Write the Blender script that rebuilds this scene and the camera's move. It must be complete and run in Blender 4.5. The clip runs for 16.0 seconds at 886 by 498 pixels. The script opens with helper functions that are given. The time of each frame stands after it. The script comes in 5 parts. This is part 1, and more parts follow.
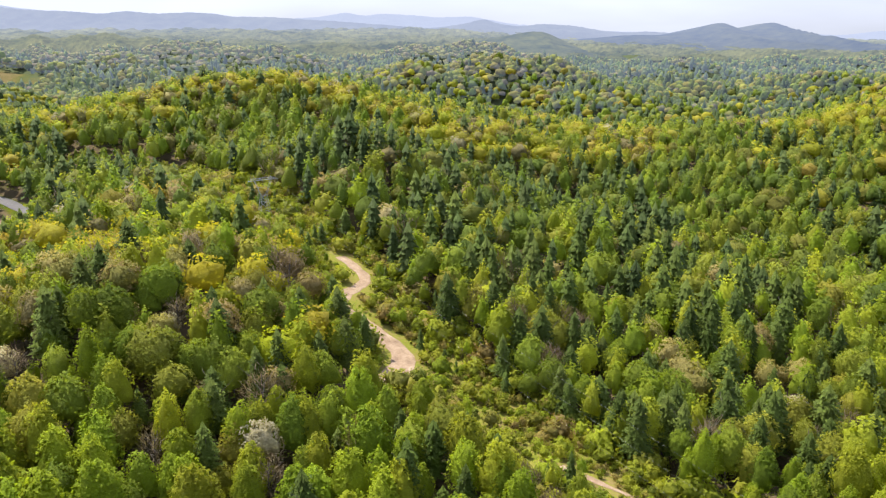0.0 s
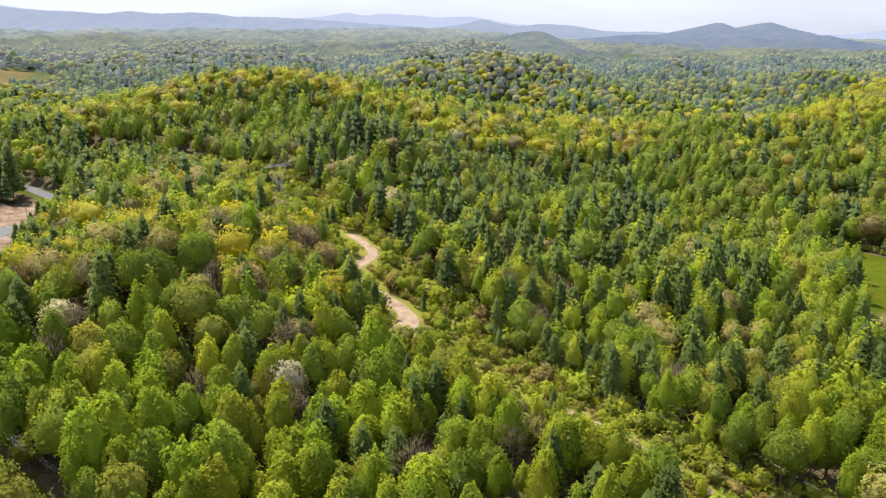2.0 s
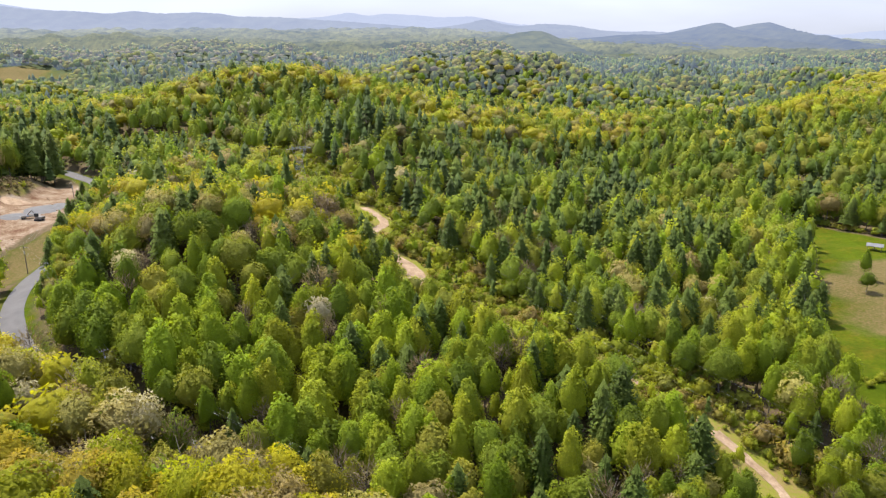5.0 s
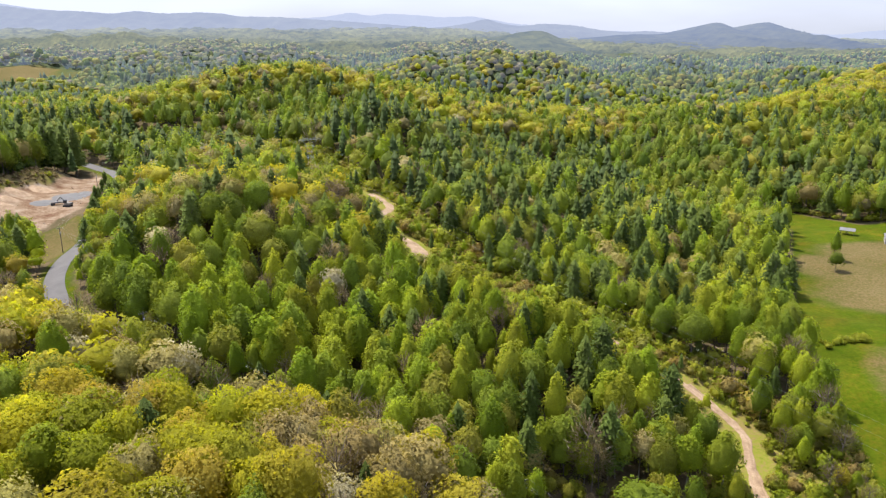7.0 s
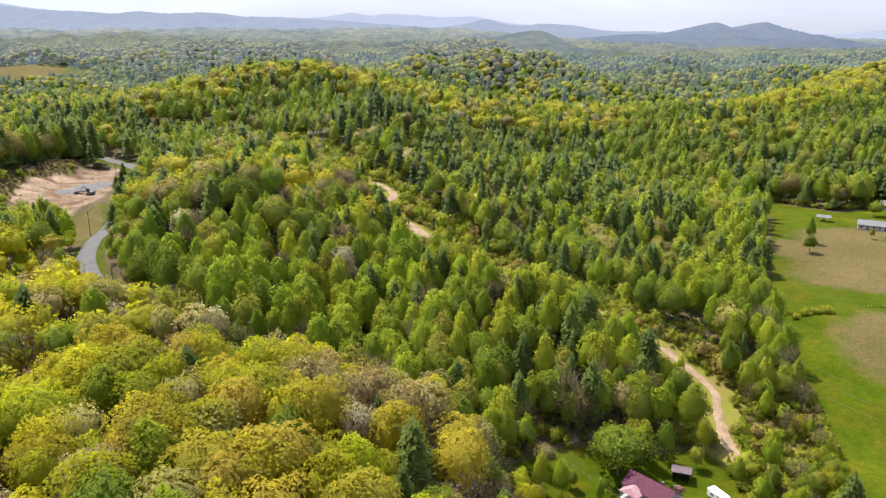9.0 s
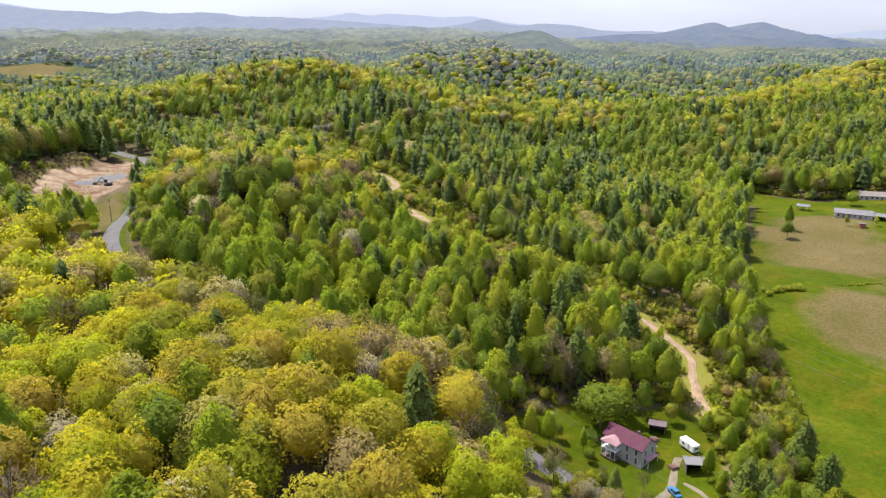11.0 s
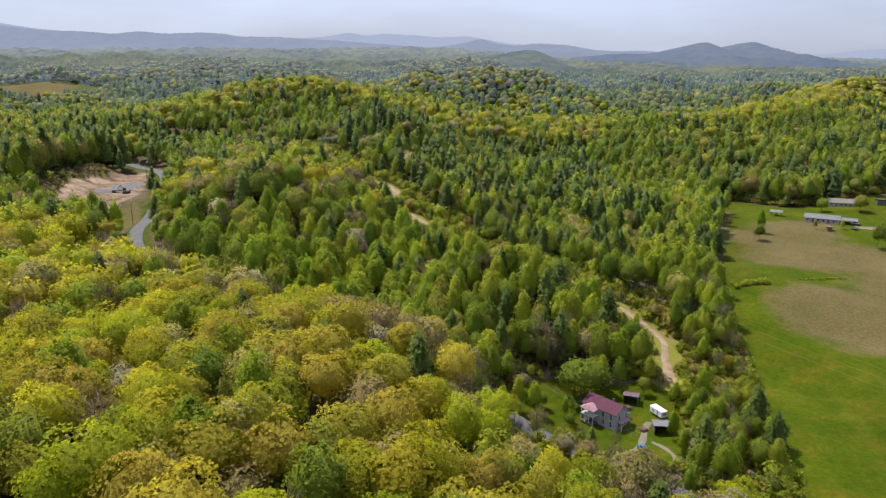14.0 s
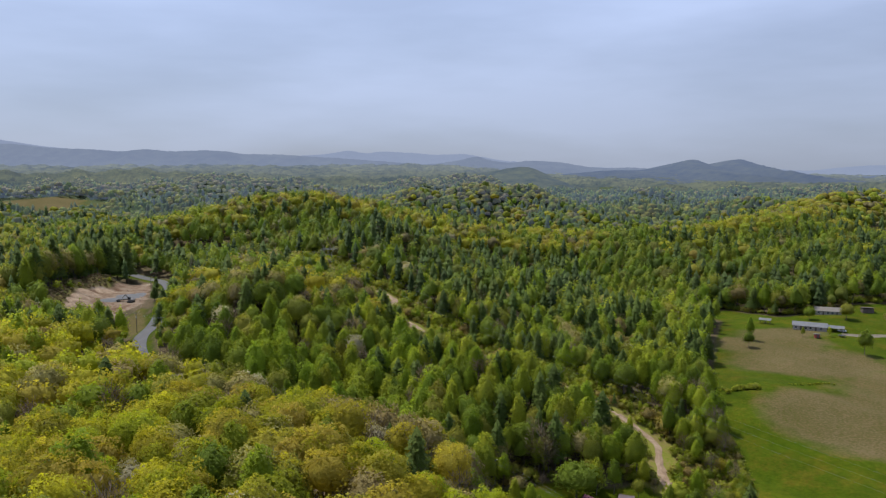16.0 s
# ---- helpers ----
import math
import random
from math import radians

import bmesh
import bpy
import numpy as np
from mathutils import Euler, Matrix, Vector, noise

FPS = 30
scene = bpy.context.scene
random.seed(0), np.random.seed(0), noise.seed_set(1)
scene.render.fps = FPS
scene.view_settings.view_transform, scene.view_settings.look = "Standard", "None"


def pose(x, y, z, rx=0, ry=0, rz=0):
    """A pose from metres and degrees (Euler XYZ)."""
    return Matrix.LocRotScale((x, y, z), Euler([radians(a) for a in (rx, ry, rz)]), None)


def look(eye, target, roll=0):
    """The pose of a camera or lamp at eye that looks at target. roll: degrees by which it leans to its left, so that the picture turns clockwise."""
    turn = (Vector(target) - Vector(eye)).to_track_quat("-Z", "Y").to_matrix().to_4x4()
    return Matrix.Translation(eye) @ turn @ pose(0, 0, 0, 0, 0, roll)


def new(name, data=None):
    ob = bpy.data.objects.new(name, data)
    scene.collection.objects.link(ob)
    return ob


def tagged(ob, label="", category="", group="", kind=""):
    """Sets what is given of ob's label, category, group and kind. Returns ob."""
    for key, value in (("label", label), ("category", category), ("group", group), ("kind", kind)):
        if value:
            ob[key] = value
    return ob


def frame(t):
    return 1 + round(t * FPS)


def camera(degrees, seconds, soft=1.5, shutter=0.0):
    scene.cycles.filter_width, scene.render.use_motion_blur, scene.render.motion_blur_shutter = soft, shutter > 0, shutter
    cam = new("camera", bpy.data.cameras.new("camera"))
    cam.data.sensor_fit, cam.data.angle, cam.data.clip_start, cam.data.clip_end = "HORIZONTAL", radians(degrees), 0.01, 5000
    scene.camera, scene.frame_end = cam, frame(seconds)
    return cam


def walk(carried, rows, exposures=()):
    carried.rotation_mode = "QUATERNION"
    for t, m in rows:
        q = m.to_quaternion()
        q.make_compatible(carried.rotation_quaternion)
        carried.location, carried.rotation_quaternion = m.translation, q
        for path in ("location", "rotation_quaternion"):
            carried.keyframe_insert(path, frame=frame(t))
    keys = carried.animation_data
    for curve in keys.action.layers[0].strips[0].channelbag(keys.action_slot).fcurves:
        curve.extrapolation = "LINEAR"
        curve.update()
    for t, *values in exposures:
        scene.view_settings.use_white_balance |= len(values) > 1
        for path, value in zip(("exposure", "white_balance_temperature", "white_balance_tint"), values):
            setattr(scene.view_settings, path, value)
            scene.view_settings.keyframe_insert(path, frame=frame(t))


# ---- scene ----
cam = camera(60.84, 16.0, soft=1.25)
PATH = [
    (0.0, pose(0.00, 0.04, 80.00, 73.400, 0, -0.313)),
    (0.5, pose(-0.08, -6.87, 79.88, 73.400, 0, -0.317)),
    (1.0, pose(-0.15, -13.74, 79.77, 73.400, 0, -0.314)),
    (1.5, pose(-0.23, -20.53, 79.65, 73.400, 0, -0.305)),
    (2.0, pose(-0.31, -27.32, 79.54, 73.400, 0, -0.291)),
    (2.5, pose(-0.39, -34.24, 79.42, 73.400, 0, -0.272)),
    (3.0, pose(-0.46, -41.28, 79.30, 73.400, 0, -0.251)),
    (3.5, pose(-0.54, -48.30, 79.19, 73.400, 0, -0.227)),
    (4.0, pose(-0.62, -55.23, 79.07, 73.400, 0, -0.203)),
    (6.5, pose(-0.99, -87.69, 78.52, 73.400, 0, -0.093)),
    (7.0, pose(-1.06, -93.83, 78.42, 73.400, 0, -0.078)),
    (7.5, pose(-1.13, -99.96, 78.31, 73.400, 0, -0.068)),
    (8.0, pose(-1.19, -105.96, 78.21, 73.400, 0, -0.061)),
    (8.5, pose(-1.26, -111.81, 78.11, 73.400, 0, -0.059)),
    (9.0, pose(-1.32, -117.60, 78.02, 73.400, 0, -0.062)),
    (11.5, pose(-1.63, -144.87, 77.56, 73.400, 0, -0.155)),
    (12.0, pose(-1.69, -149.87, 77.47, 73.400, 0, -0.190)),
    (12.5, pose(-1.74, -154.69, 77.39, 73.400, 0, -0.230)),
    (13.0, pose(-1.79, -159.29, 77.31, 73.400, 0, -0.275)),
    (13.5, pose(-1.84, -163.84, 77.24, 73.511, 0, -0.324)),
    (14.0, pose(-1.89, -168.25, 77.16, 74.805, 0, -0.379)),
    (14.5, pose(-1.94, -172.16, 77.10, 77.485, 0, -0.437)),
    (15.0, pose(-1.97, -175.30, 77.04, 80.813, 0, -0.498)),
    (15.5, pose(-2.00, -177.77, 77.00, 83.197, 0, -0.563)),
    (16.0, pose(-2.03, -179.90, 76.97, 83.366, 0, -0.630)),
]
walk(cam, PATH, [(0.0, 1.05, 6500, 10), (9.0, 1.0, 6500, 10), (13.0, 0.93, 6450, 10), (13.5, 0.76, 6400, 10), (14.0, 0.5, 6300, 10), (14.5, 0.22, 6200, 9), (15.0, 0.02, 6050, 8), (15.5, 0.0, 6000, 8), (16.0, 0.0, 6000, 8)])

# ---- sky and sun ----
SUN_EL, SUN_AZ = 60.0, -48.0      # degrees above the horizon; degrees from straight ahead, negative to the left
sky_world = bpy.data.worlds.new("sky")
scene.world = sky_world
sky_world.use_nodes = True
wt = sky_world.node_tree
wt.nodes.clear()
w_out = wt.nodes.new("ShaderNodeOutputWorld")
w_bg = wt.nodes.new("ShaderNodeBackground")
w_sky = wt.nodes.new("ShaderNodeTexSky")
w_sky.sky_type, w_sky.sun_disc = "NISHITA", False
w_sky.sun_elevation, w_sky.sun_rotation = radians(SUN_EL), radians(SUN_AZ)
w_sky.dust_density, w_sky.air_density, w_sky.ozone_density, w_sky.altitude = 0.9, 1.0, 1.5, 400
w_bg.inputs["Strength"].default_value = 0.095
# thin high cloud, drawn out in streaks, whiter towards the horizon
w_at = wt.nodes.new("ShaderNodeTexCoord")
w_map = wt.nodes.new("ShaderNodeMapping")
w_map.inputs["Scale"].default_value = (0.8, 0.5, 3.6)
w_map.inputs["Rotation"].default_value = (0, 0.10, 0)
w_cloud = wt.nodes.new("ShaderNodeTexNoise")
w_cloud.inputs["Scale"].default_value, w_cloud.inputs["Detail"].default_value = 2.2, 5.0
w_ramp = wt.nodes.new("ShaderNodeValToRGB")
w_ramp.color_ramp.elements[0].position, w_ramp.color_ramp.elements[1].position = 0.45, 0.8
w_ramp.color_ramp.elements[0].color, w_ramp.color_ramp.elements[1].color = (0.88, 0.88, 0.88, 1), (1, 1, 1, 1)
w_mix = wt.nodes.new("ShaderNodeMix")
w_mix.data_type = "RGBA"
w_xyz = wt.nodes.new("ShaderNodeSeparateXYZ")
w_high = wt.nodes.new("ShaderNodeValToRGB")
w_high.color_ramp.elements[0].position, w_high.color_ramp.elements[1].position = 0.0, 0.28
w_high.color_ramp.elements[0].color, w_high.color_ramp.elements[1].color = (0.375, 0.402, 0.49, 1), (0.55, 0.635, 0.89, 1)
w_streak = wt.nodes.new("ShaderNodeMapRange")
w_streak.inputs[1].default_value, w_streak.inputs[2].default_value, w_streak.inputs[3].default_value, w_streak.inputs[4].default_value = 0.42, 0.66, 9.7, 12.4
w_veil = wt.nodes.new("ShaderNodeVectorMath")
w_veil.operation = "SCALE"
wt.links.new(w_at.outputs["Generated"], w_map.inputs["Vector"])
wt.links.new(w_map.outputs[0], w_cloud.inputs["Vector"])
wt.links.new(w_cloud.outputs[0], w_ramp.inputs[0])
wt.links.new(w_ramp.outputs[0], w_mix.inputs[0])
wt.links.new(w_sky.outputs[0], w_mix.inputs[6])
wt.links.new(w_at.outputs["Generated"], w_xyz.inputs[0])
wt.links.new(w_xyz.outputs[2], w_high.inputs[0])
wt.links.new(w_cloud.outputs[0], w_streak.inputs[0])
wt.links.new(w_high.outputs[0], w_veil.inputs[0])
w_glare = wt.nodes.new("ShaderNodeMapRange")
w_glare.inputs[1].default_value, w_glare.inputs[2].default_value, w_glare.inputs[3].default_value, w_glare.inputs[4].default_value = -0.55, 0.45, 1.14, 0.97
w_both = wt.nodes.new("ShaderNodeMath")
w_both.operation = "MULTIPLY"
wt.links.new(w_xyz.outputs[0], w_glare.inputs[0])
wt.links.new(w_streak.outputs[0], w_both.inputs[0])
wt.links.new(w_glare.outputs[0], w_both.inputs[1])
wt.links.new(w_both.outputs[0], w_veil.inputs["Scale"])
wt.links.new(w_veil.outputs[0], w_mix.inputs[7])
wt.links.new(w_mix.outputs[2], w_bg.inputs["Color"])
wt.links.new(w_bg.outputs[0], w_out.inputs["Surface"])
sun_data = bpy.data.lights.new("sun", "SUN")
sun_data.energy, sun_data.angle, sun_data.color = 5.0, radians(0.6), (1.0, 0.95, 0.86)
sun = new("sun", sun_data)
to_sun = Vector((math.sin(radians(SUN_AZ)) * math.cos(radians(SUN_EL)), math.cos(radians(SUN_AZ)) * math.cos(radians(SUN_EL)), math.sin(radians(SUN_EL))))
sun.matrix_world = look(to_sun * 300, (0, 0, 0))


# ---- materials ----
def material(name):
    m = bpy.data.materials.new(name)
    m.use_nodes = True
    nt = m.node_tree
    nt.nodes.clear()
    return m, nt, nt.nodes.new("ShaderNodeOutputMaterial")


def node(nt, kind, **sets):
    n = nt.nodes.new(kind)
    for key, value in sets.items():
        n.inputs[key].default_value = value
    return n


def ramp(nt, source, stops):
    n = nt.nodes.new("ShaderNodeValToRGB")
    el = n.color_ramp.elements
    while len(el) < len(stops):
        el.new(0.5)
    for e, (at, col) in zip(el, stops):
        e.position, e.color = at, (*col, 1)
    nt.links.new(source, n.inputs[0])
    return n.outputs[0]


def position(nt):
    return nt.nodes.new("ShaderNodeNewGeometry").outputs["Position"]


def noise_of(nt, vector, scale, detail=4.0, rough=0.55):
    n = node(nt, "ShaderNodeTexNoise", Scale=scale, Detail=detail, Roughness=rough)
    nt.links.new(vector, n.inputs["Vector"])
    return n.outputs[0]


def mixed(nt, fac, a, b, blend="MIX"):
    n = nt.nodes.new("ShaderNodeMix")
    n.data_type, n.blend_type = "RGBA", blend
    for value, slot in ((fac, 0), (a, 6), (b, 7)):
        if isinstance(value, (int, float)):
            n.inputs[slot].default_value = value
        elif isinstance(value, tuple):
            n.inputs[slot].default_value = (*value, 1)
        else:
            nt.links.new(value, n.inputs[slot])
    return n.outputs[2]


def calc(nt, op, a, b=0.0):
    n = nt.nodes.new("ShaderNodeMath")
    n.operation = op
    for i, v in enumerate((a, b)):
        if isinstance(v, (int, float)):
            n.inputs[i].default_value = v
        else:
            nt.links.new(v, n.inputs[i])
    return n.outputs[0]


def attribute(nt, name):
    n = nt.nodes.new("ShaderNodeAttribute")
    n.attribute_name = name
    return n.outputs["Fac"]


def bumped(nt, height, strength, distance=0.05):
    n = node(nt, "ShaderNodeBump", Strength=strength, Distance=distance)
    nt.links.new(height, n.inputs["Height"])
    return n.outputs[0]


def foliage(name, stops, through_light=0.4, spread=0.26, haze_glow=0.0):
    """Leaves: the hue differs from tree to tree, the tone from clump to clump."""
    m, nt, out = material(name)
    who = calc(nt, "FRACT", calc(nt, "ADD", attribute(nt, "tint"), nt.nodes.new("ShaderNodeObjectInfo").outputs["Random"]))
    col = ramp(nt, who, stops)
    isl = nt.nodes.new("ShaderNodeNewGeometry").outputs["Random Per Island"]
    tone = calc(nt, "ADD", calc(nt, "MULTIPLY", isl, spread), 1 - spread / 2)
    tone = calc(nt, "MULTIPLY", tone, calc(nt, "ADD", calc(nt, "MULTIPLY", noise_of(nt, position(nt), 0.5, 2), 0.6), 0.7))
    own = calc(nt, "FRACT", calc(nt, "MULTIPLY", who, 7.31))      # some trees stand lighter than others
    tone = calc(nt, "MULTIPLY", tone, calc(nt, "ADD", calc(nt, "MULTIPLY", own, 0.18 if haze_glow else 0.42), 0.91 if haze_glow else 0.79))
    fine = noise_of(nt, position(nt), 2.2, 5, 0.75)
    tone = calc(nt, "MULTIPLY", tone, calc(nt, "ADD", calc(nt, "MULTIPLY", fine, 1.0), 0.5))
    col = mixed(nt, 1.0, col, tone, "MULTIPLY")
    dif = node(nt, "ShaderNodeBsdfPrincipled", Roughness=0.55)
    dif.inputs["Specular IOR Level"].default_value = 0.12
    tra = node(nt, "ShaderNodeBsdfTranslucent")
    mix = node(nt, "ShaderNodeMixShader", Fac=through_light)
    nt.links.new(col, dif.inputs["Base Color"])
    nt.links.new(bumped(nt, fine, 1.0, 0.6), dif.inputs["Normal"])
    nt.links.new(mixed(nt, 1.0, col, (1.0, 1.0, 0.55), "MULTIPLY"), tra.inputs["Color"])
    nt.links.new(dif.outputs[0], mix.inputs[1])
    nt.links.new(tra.outputs[0], mix.inputs[2])
    if haze_glow:      # far trees: haze painted onto the leaves as a faint bluish emission
        glow, add = node(nt, "ShaderNodeEmission", Color=(0.33, 0.40, 0.60, 1), Strength=haze_glow), nt.nodes.new("ShaderNodeAddShader")
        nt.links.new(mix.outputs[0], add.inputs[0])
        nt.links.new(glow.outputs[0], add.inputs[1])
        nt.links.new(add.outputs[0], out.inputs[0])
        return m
    nt.links.new(mix.outputs[0], out.inputs[0])
    return m


def rough_surface(name, stops, scale, roughness=0.9, bump=0.3, fine=8.0, metallic=0.0, distance=0.05):
    """A weathered surface with broad stains and fine grain."""
    m, nt, out = material(name)
    p = nt.nodes.new("ShaderNodeTexCoord").outputs["Object"]
    broad, grain = noise_of(nt, p, scale, 4), noise_of(nt, p, scale * fine, 3)
    f = calc(nt, "ADD", calc(nt, "MULTIPLY", broad, 0.65), calc(nt, "MULTIPLY", grain, 0.35))
    b = node(nt, "ShaderNodeBsdfPrincipled", Roughness=roughness, Metallic=metallic)
    b.inputs["Specular IOR Level"].default_value = 0.3
    nt.links.new(ramp(nt, f, stops), b.inputs["Base Color"])
    nt.links.new(bumped(nt, grain, bump, distance), b.inputs["Normal"])
    nt.links.new(b.outputs[0], out.inputs[0])
    return m


M = {}
LEAVES = {
    "tulip": ([(0.0, (0.212, 0.294, 0.019)), (0.35, (0.275, 0.335, 0.021)), (0.7, (0.36, 0.37, 0.028)), (1.0, (0.185, 0.255, 0.023))], 0.5),
    "oak": ([(0.0, (0.42, 0.405, 0.016)), (0.2, (0.43, 0.35, 0.026)), (0.4, (0.33, 0.365, 0.015)), (0.6, (0.42, 0.315, 0.05)), (0.8, (0.46, 0.42, 0.022)), (1.0, (0.28, 0.34, 0.015))], 0.52),
    "pale": ([(0.0, (0.30, 0.275, 0.06)), (0.4, (0.36, 0.295, 0.10)), (0.65, (0.29, 0.215, 0.075)), (0.88, (0.34, 0.28, 0.11)), (1.0, (0.50, 0.44, 0.27))], 0.36),
    "maple": ([(0.0, (0.157, 0.214, 0.019)), (0.5, (0.221, 0.267, 0.025)), (1.0, (0.294, 0.267, 0.037))], 0.46),
    "pine": ([(0.0, (0.082, 0.120, 0.020)), (0.5, (0.106, 0.148, 0.025)), (1.0, (0.14, 0.178, 0.032))], 0.36),
    "bare": ([(0.0, (0.204, 0.143, 0.100)), (0.5, (0.255, 0.198, 0.135)), (1.0, (0.217, 0.174, 0.071))], 0.28),
    "shrub": ([(0.0, (0.225, 0.285, 0.018)), (0.35, (0.31, 0.305, 0.03)), (0.6, (0.25, 0.295, 0.02)), (0.85, (0.32, 0.225, 0.075)), (1.0, (0.19, 0.25, 0.026))], 0.46),
}
FAR_LEAVES = {      # the distant woods: leaf colours darkened to sit under the painted haze emission
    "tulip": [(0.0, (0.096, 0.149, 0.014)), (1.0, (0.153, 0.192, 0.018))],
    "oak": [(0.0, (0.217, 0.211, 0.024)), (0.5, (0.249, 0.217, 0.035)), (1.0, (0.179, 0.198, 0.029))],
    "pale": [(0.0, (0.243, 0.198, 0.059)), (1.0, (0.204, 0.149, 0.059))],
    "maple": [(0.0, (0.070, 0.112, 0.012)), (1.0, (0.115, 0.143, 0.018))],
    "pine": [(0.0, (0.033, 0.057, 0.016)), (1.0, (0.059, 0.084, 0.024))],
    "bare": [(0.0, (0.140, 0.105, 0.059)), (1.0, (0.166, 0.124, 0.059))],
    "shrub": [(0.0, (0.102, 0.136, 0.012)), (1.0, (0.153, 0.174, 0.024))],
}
for key, (stops, light) in LEAVES.items():
    M[key] = foliage(key + "_leaves", stops, light)
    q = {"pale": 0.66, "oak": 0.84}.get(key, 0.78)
    # mid-distance copies: darkened, most with a touch of blue painted in for haze
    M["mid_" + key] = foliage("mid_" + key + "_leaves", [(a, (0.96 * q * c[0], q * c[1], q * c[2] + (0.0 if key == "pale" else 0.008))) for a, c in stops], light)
    # distant copies: duller leaves, with haze painted on as emission
    M["haze_" + key] = foliage("haze_" + key + "_leaves", [(a, (0.74 * q * c[0], 0.79 * q * c[1], 0.9 * q * c[2] + 0.008)) for a, c in stops], light, spread=0.16, haze_glow=0.075)
    M["far_" + key] = foliage("far_" + key + "_leaves", FAR_LEAVES[key], light, spread=0.12, haze_glow=0.165)
M["dry_shrub"] = foliage("dry_brush_leaves", [(0.0, (0.17, 0.12, 0.06)), (0.6, (0.22, 0.16, 0.08)), (1.0, (0.14, 0.14, 0.04))], 0.3)
M["bark"] = rough_surface("bark", [(0.3, (0.07, 0.055, 0.045)), (0.7, (0.16, 0.135, 0.115))], 1.5, 0.95, 0.6)
M["asphalt"] = rough_surface("asphalt", [(0.3, (0.072, 0.067, 0.066)), (0.7, (0.108, 0.1, 0.098))], 0.25, 0.9, 0.2, 40)
M["paint_white"] = rough_surface("road_paint_white", [(0.3, (0.6, 0.6, 0.58)), (0.7, (0.82, 0.81, 0.78))], 0.8, 0.7, 0.05)
M["paint_yellow"] = rough_surface("road_paint_yellow", [(0.3, (0.45, 0.29, 0.05)), (0.7, (0.62, 0.42, 0.08))], 0.8, 0.7, 0.05)
M["dirt"] = rough_surface("dry_clay", [(0.3, (0.13, 0.08, 0.048)), (0.5, (0.23, 0.155, 0.095)), (0.7, (0.33, 0.245, 0.165))], 0.35, 0.95, 0.6, 7, 0, 0.15)


def ground_material():
    """Leaf litter under the woods; grass, dry grass, scrub and raw clay by the cover laid on the land."""
    m, nt, out = material("ground_cover")
    p = position(nt)
    n2, n3, n4 = noise_of(nt, p, 0.12, 5), noise_of(nt, p, 1.1, 4), noise_of(nt, p, 0.035, 3)
    litter = ramp(nt, calc(nt, "ADD", calc(nt, "MULTIPLY", n2, 0.5), calc(nt, "MULTIPLY", n3, 0.5)), [(0.35, (0.052, 0.048, 0.02)), (0.5, (0.082, 0.062, 0.033)), (0.65, (0.118, 0.08, 0.049))])
    north = node(nt, "ShaderNodeMapRange")      # litter shifts to dull green with distance, hiding brown gaps between far trees
    north.inputs[1].default_value, north.inputs[2].default_value, north.inputs[4].default_value = 600, 900, 0.85
    parted = nt.nodes.new("ShaderNodeSeparateXYZ")
    nt.links.new(p, parted.inputs[0])
    nt.links.new(parted.outputs[1], north.inputs[0])
    litter = mixed(nt, north.outputs[0], litter, (0.045, 0.062, 0.026))
    lush = ramp(nt, calc(nt, "ADD", calc(nt, "MULTIPLY", n2, 0.6), calc(nt, "MULTIPLY", n3, 0.4)), [(0.32, (0.030, 0.051, 0.001)), (0.5, (0.045, 0.061, 0.002)), (0.66, (0.080, 0.068, 0.005))])
    dry = ramp(nt, calc(nt, "ADD", calc(nt, "MULTIPLY", n3, 0.6), calc(nt, "MULTIPLY", n4, 0.4)), [(0.35, (0.072, 0.066, 0.016)), (0.48, (0.098, 0.07, 0.03)), (0.62, (0.128, 0.09, 0.046))])
    clay = ramp(nt, calc(nt, "ADD", calc(nt, "MULTIPLY", n2, 0.6), calc(nt, "MULTIPLY", n3, 0.4)), [(0.36, (0.085, 0.042, 0.024)), (0.46, (0.14, 0.09, 0.055)), (0.55, (0.195, 0.142, 0.098)), (0.66, (0.245, 0.198, 0.15))])
    scrub = ramp(nt, calc(nt, "ADD", calc(nt, "MULTIPLY", n3, 0.6), calc(nt, "MULTIPLY", n2, 0.4)), [(0.3, (0.085, 0.115, 0.010)), (0.46, (0.15, 0.15, 0.022)), (0.6, (0.17, 0.125, 0.045)), (0.72, (0.22, 0.15, 0.075))])

    def soft(name, width=0.35):
        edge = calc(nt, "ADD", attribute(nt, name), calc(nt, "MULTIPLY", calc(nt, "SUBTRACT", n2, 0.5), 0.9))
        mr = node(nt, "ShaderNodeMapRange")
        mr.inputs[1].default_value, mr.inputs[2].default_value = 0.5 - width / 2, 0.5 + width / 2
        nt.links.new(edge, mr.inputs[0])
        return mr.outputs[0]

    c = mixed(nt, soft("scrub"), litter, scrub)
    sward = calc(nt, "ADD", calc(nt, "MULTIPLY", noise_of(nt, p, 0.5, 6, 0.78), 1.1), calc(nt, "MULTIPLY", n4, 0.9))
    c = mixed(nt, soft("grass"), c, mixed(nt, 1.0, lush, sward, "MULTIPLY"))
    patchy = calc(nt, "MULTIPLY", soft("dry", 0.5), calc(nt, "ADD", calc(nt, "MULTIPLY", n3, 0.5), 0.55))
    c = mixed(nt, patchy, c, dry)
    c = mixed(nt, soft("clay"), c, clay)
    b = node(nt, "ShaderNodeBsdfPrincipled", Roughness=0.95)
    b.inputs["Specular IOR Level"].default_value = 0.04
    nt.links.new(c, b.inputs["Base Color"])
    nt.links.new(bumped(nt, n3, 0.6, 0.3), b.inputs["Normal"])
    nt.links.new(b.outputs[0], out.inputs[0])
    return m


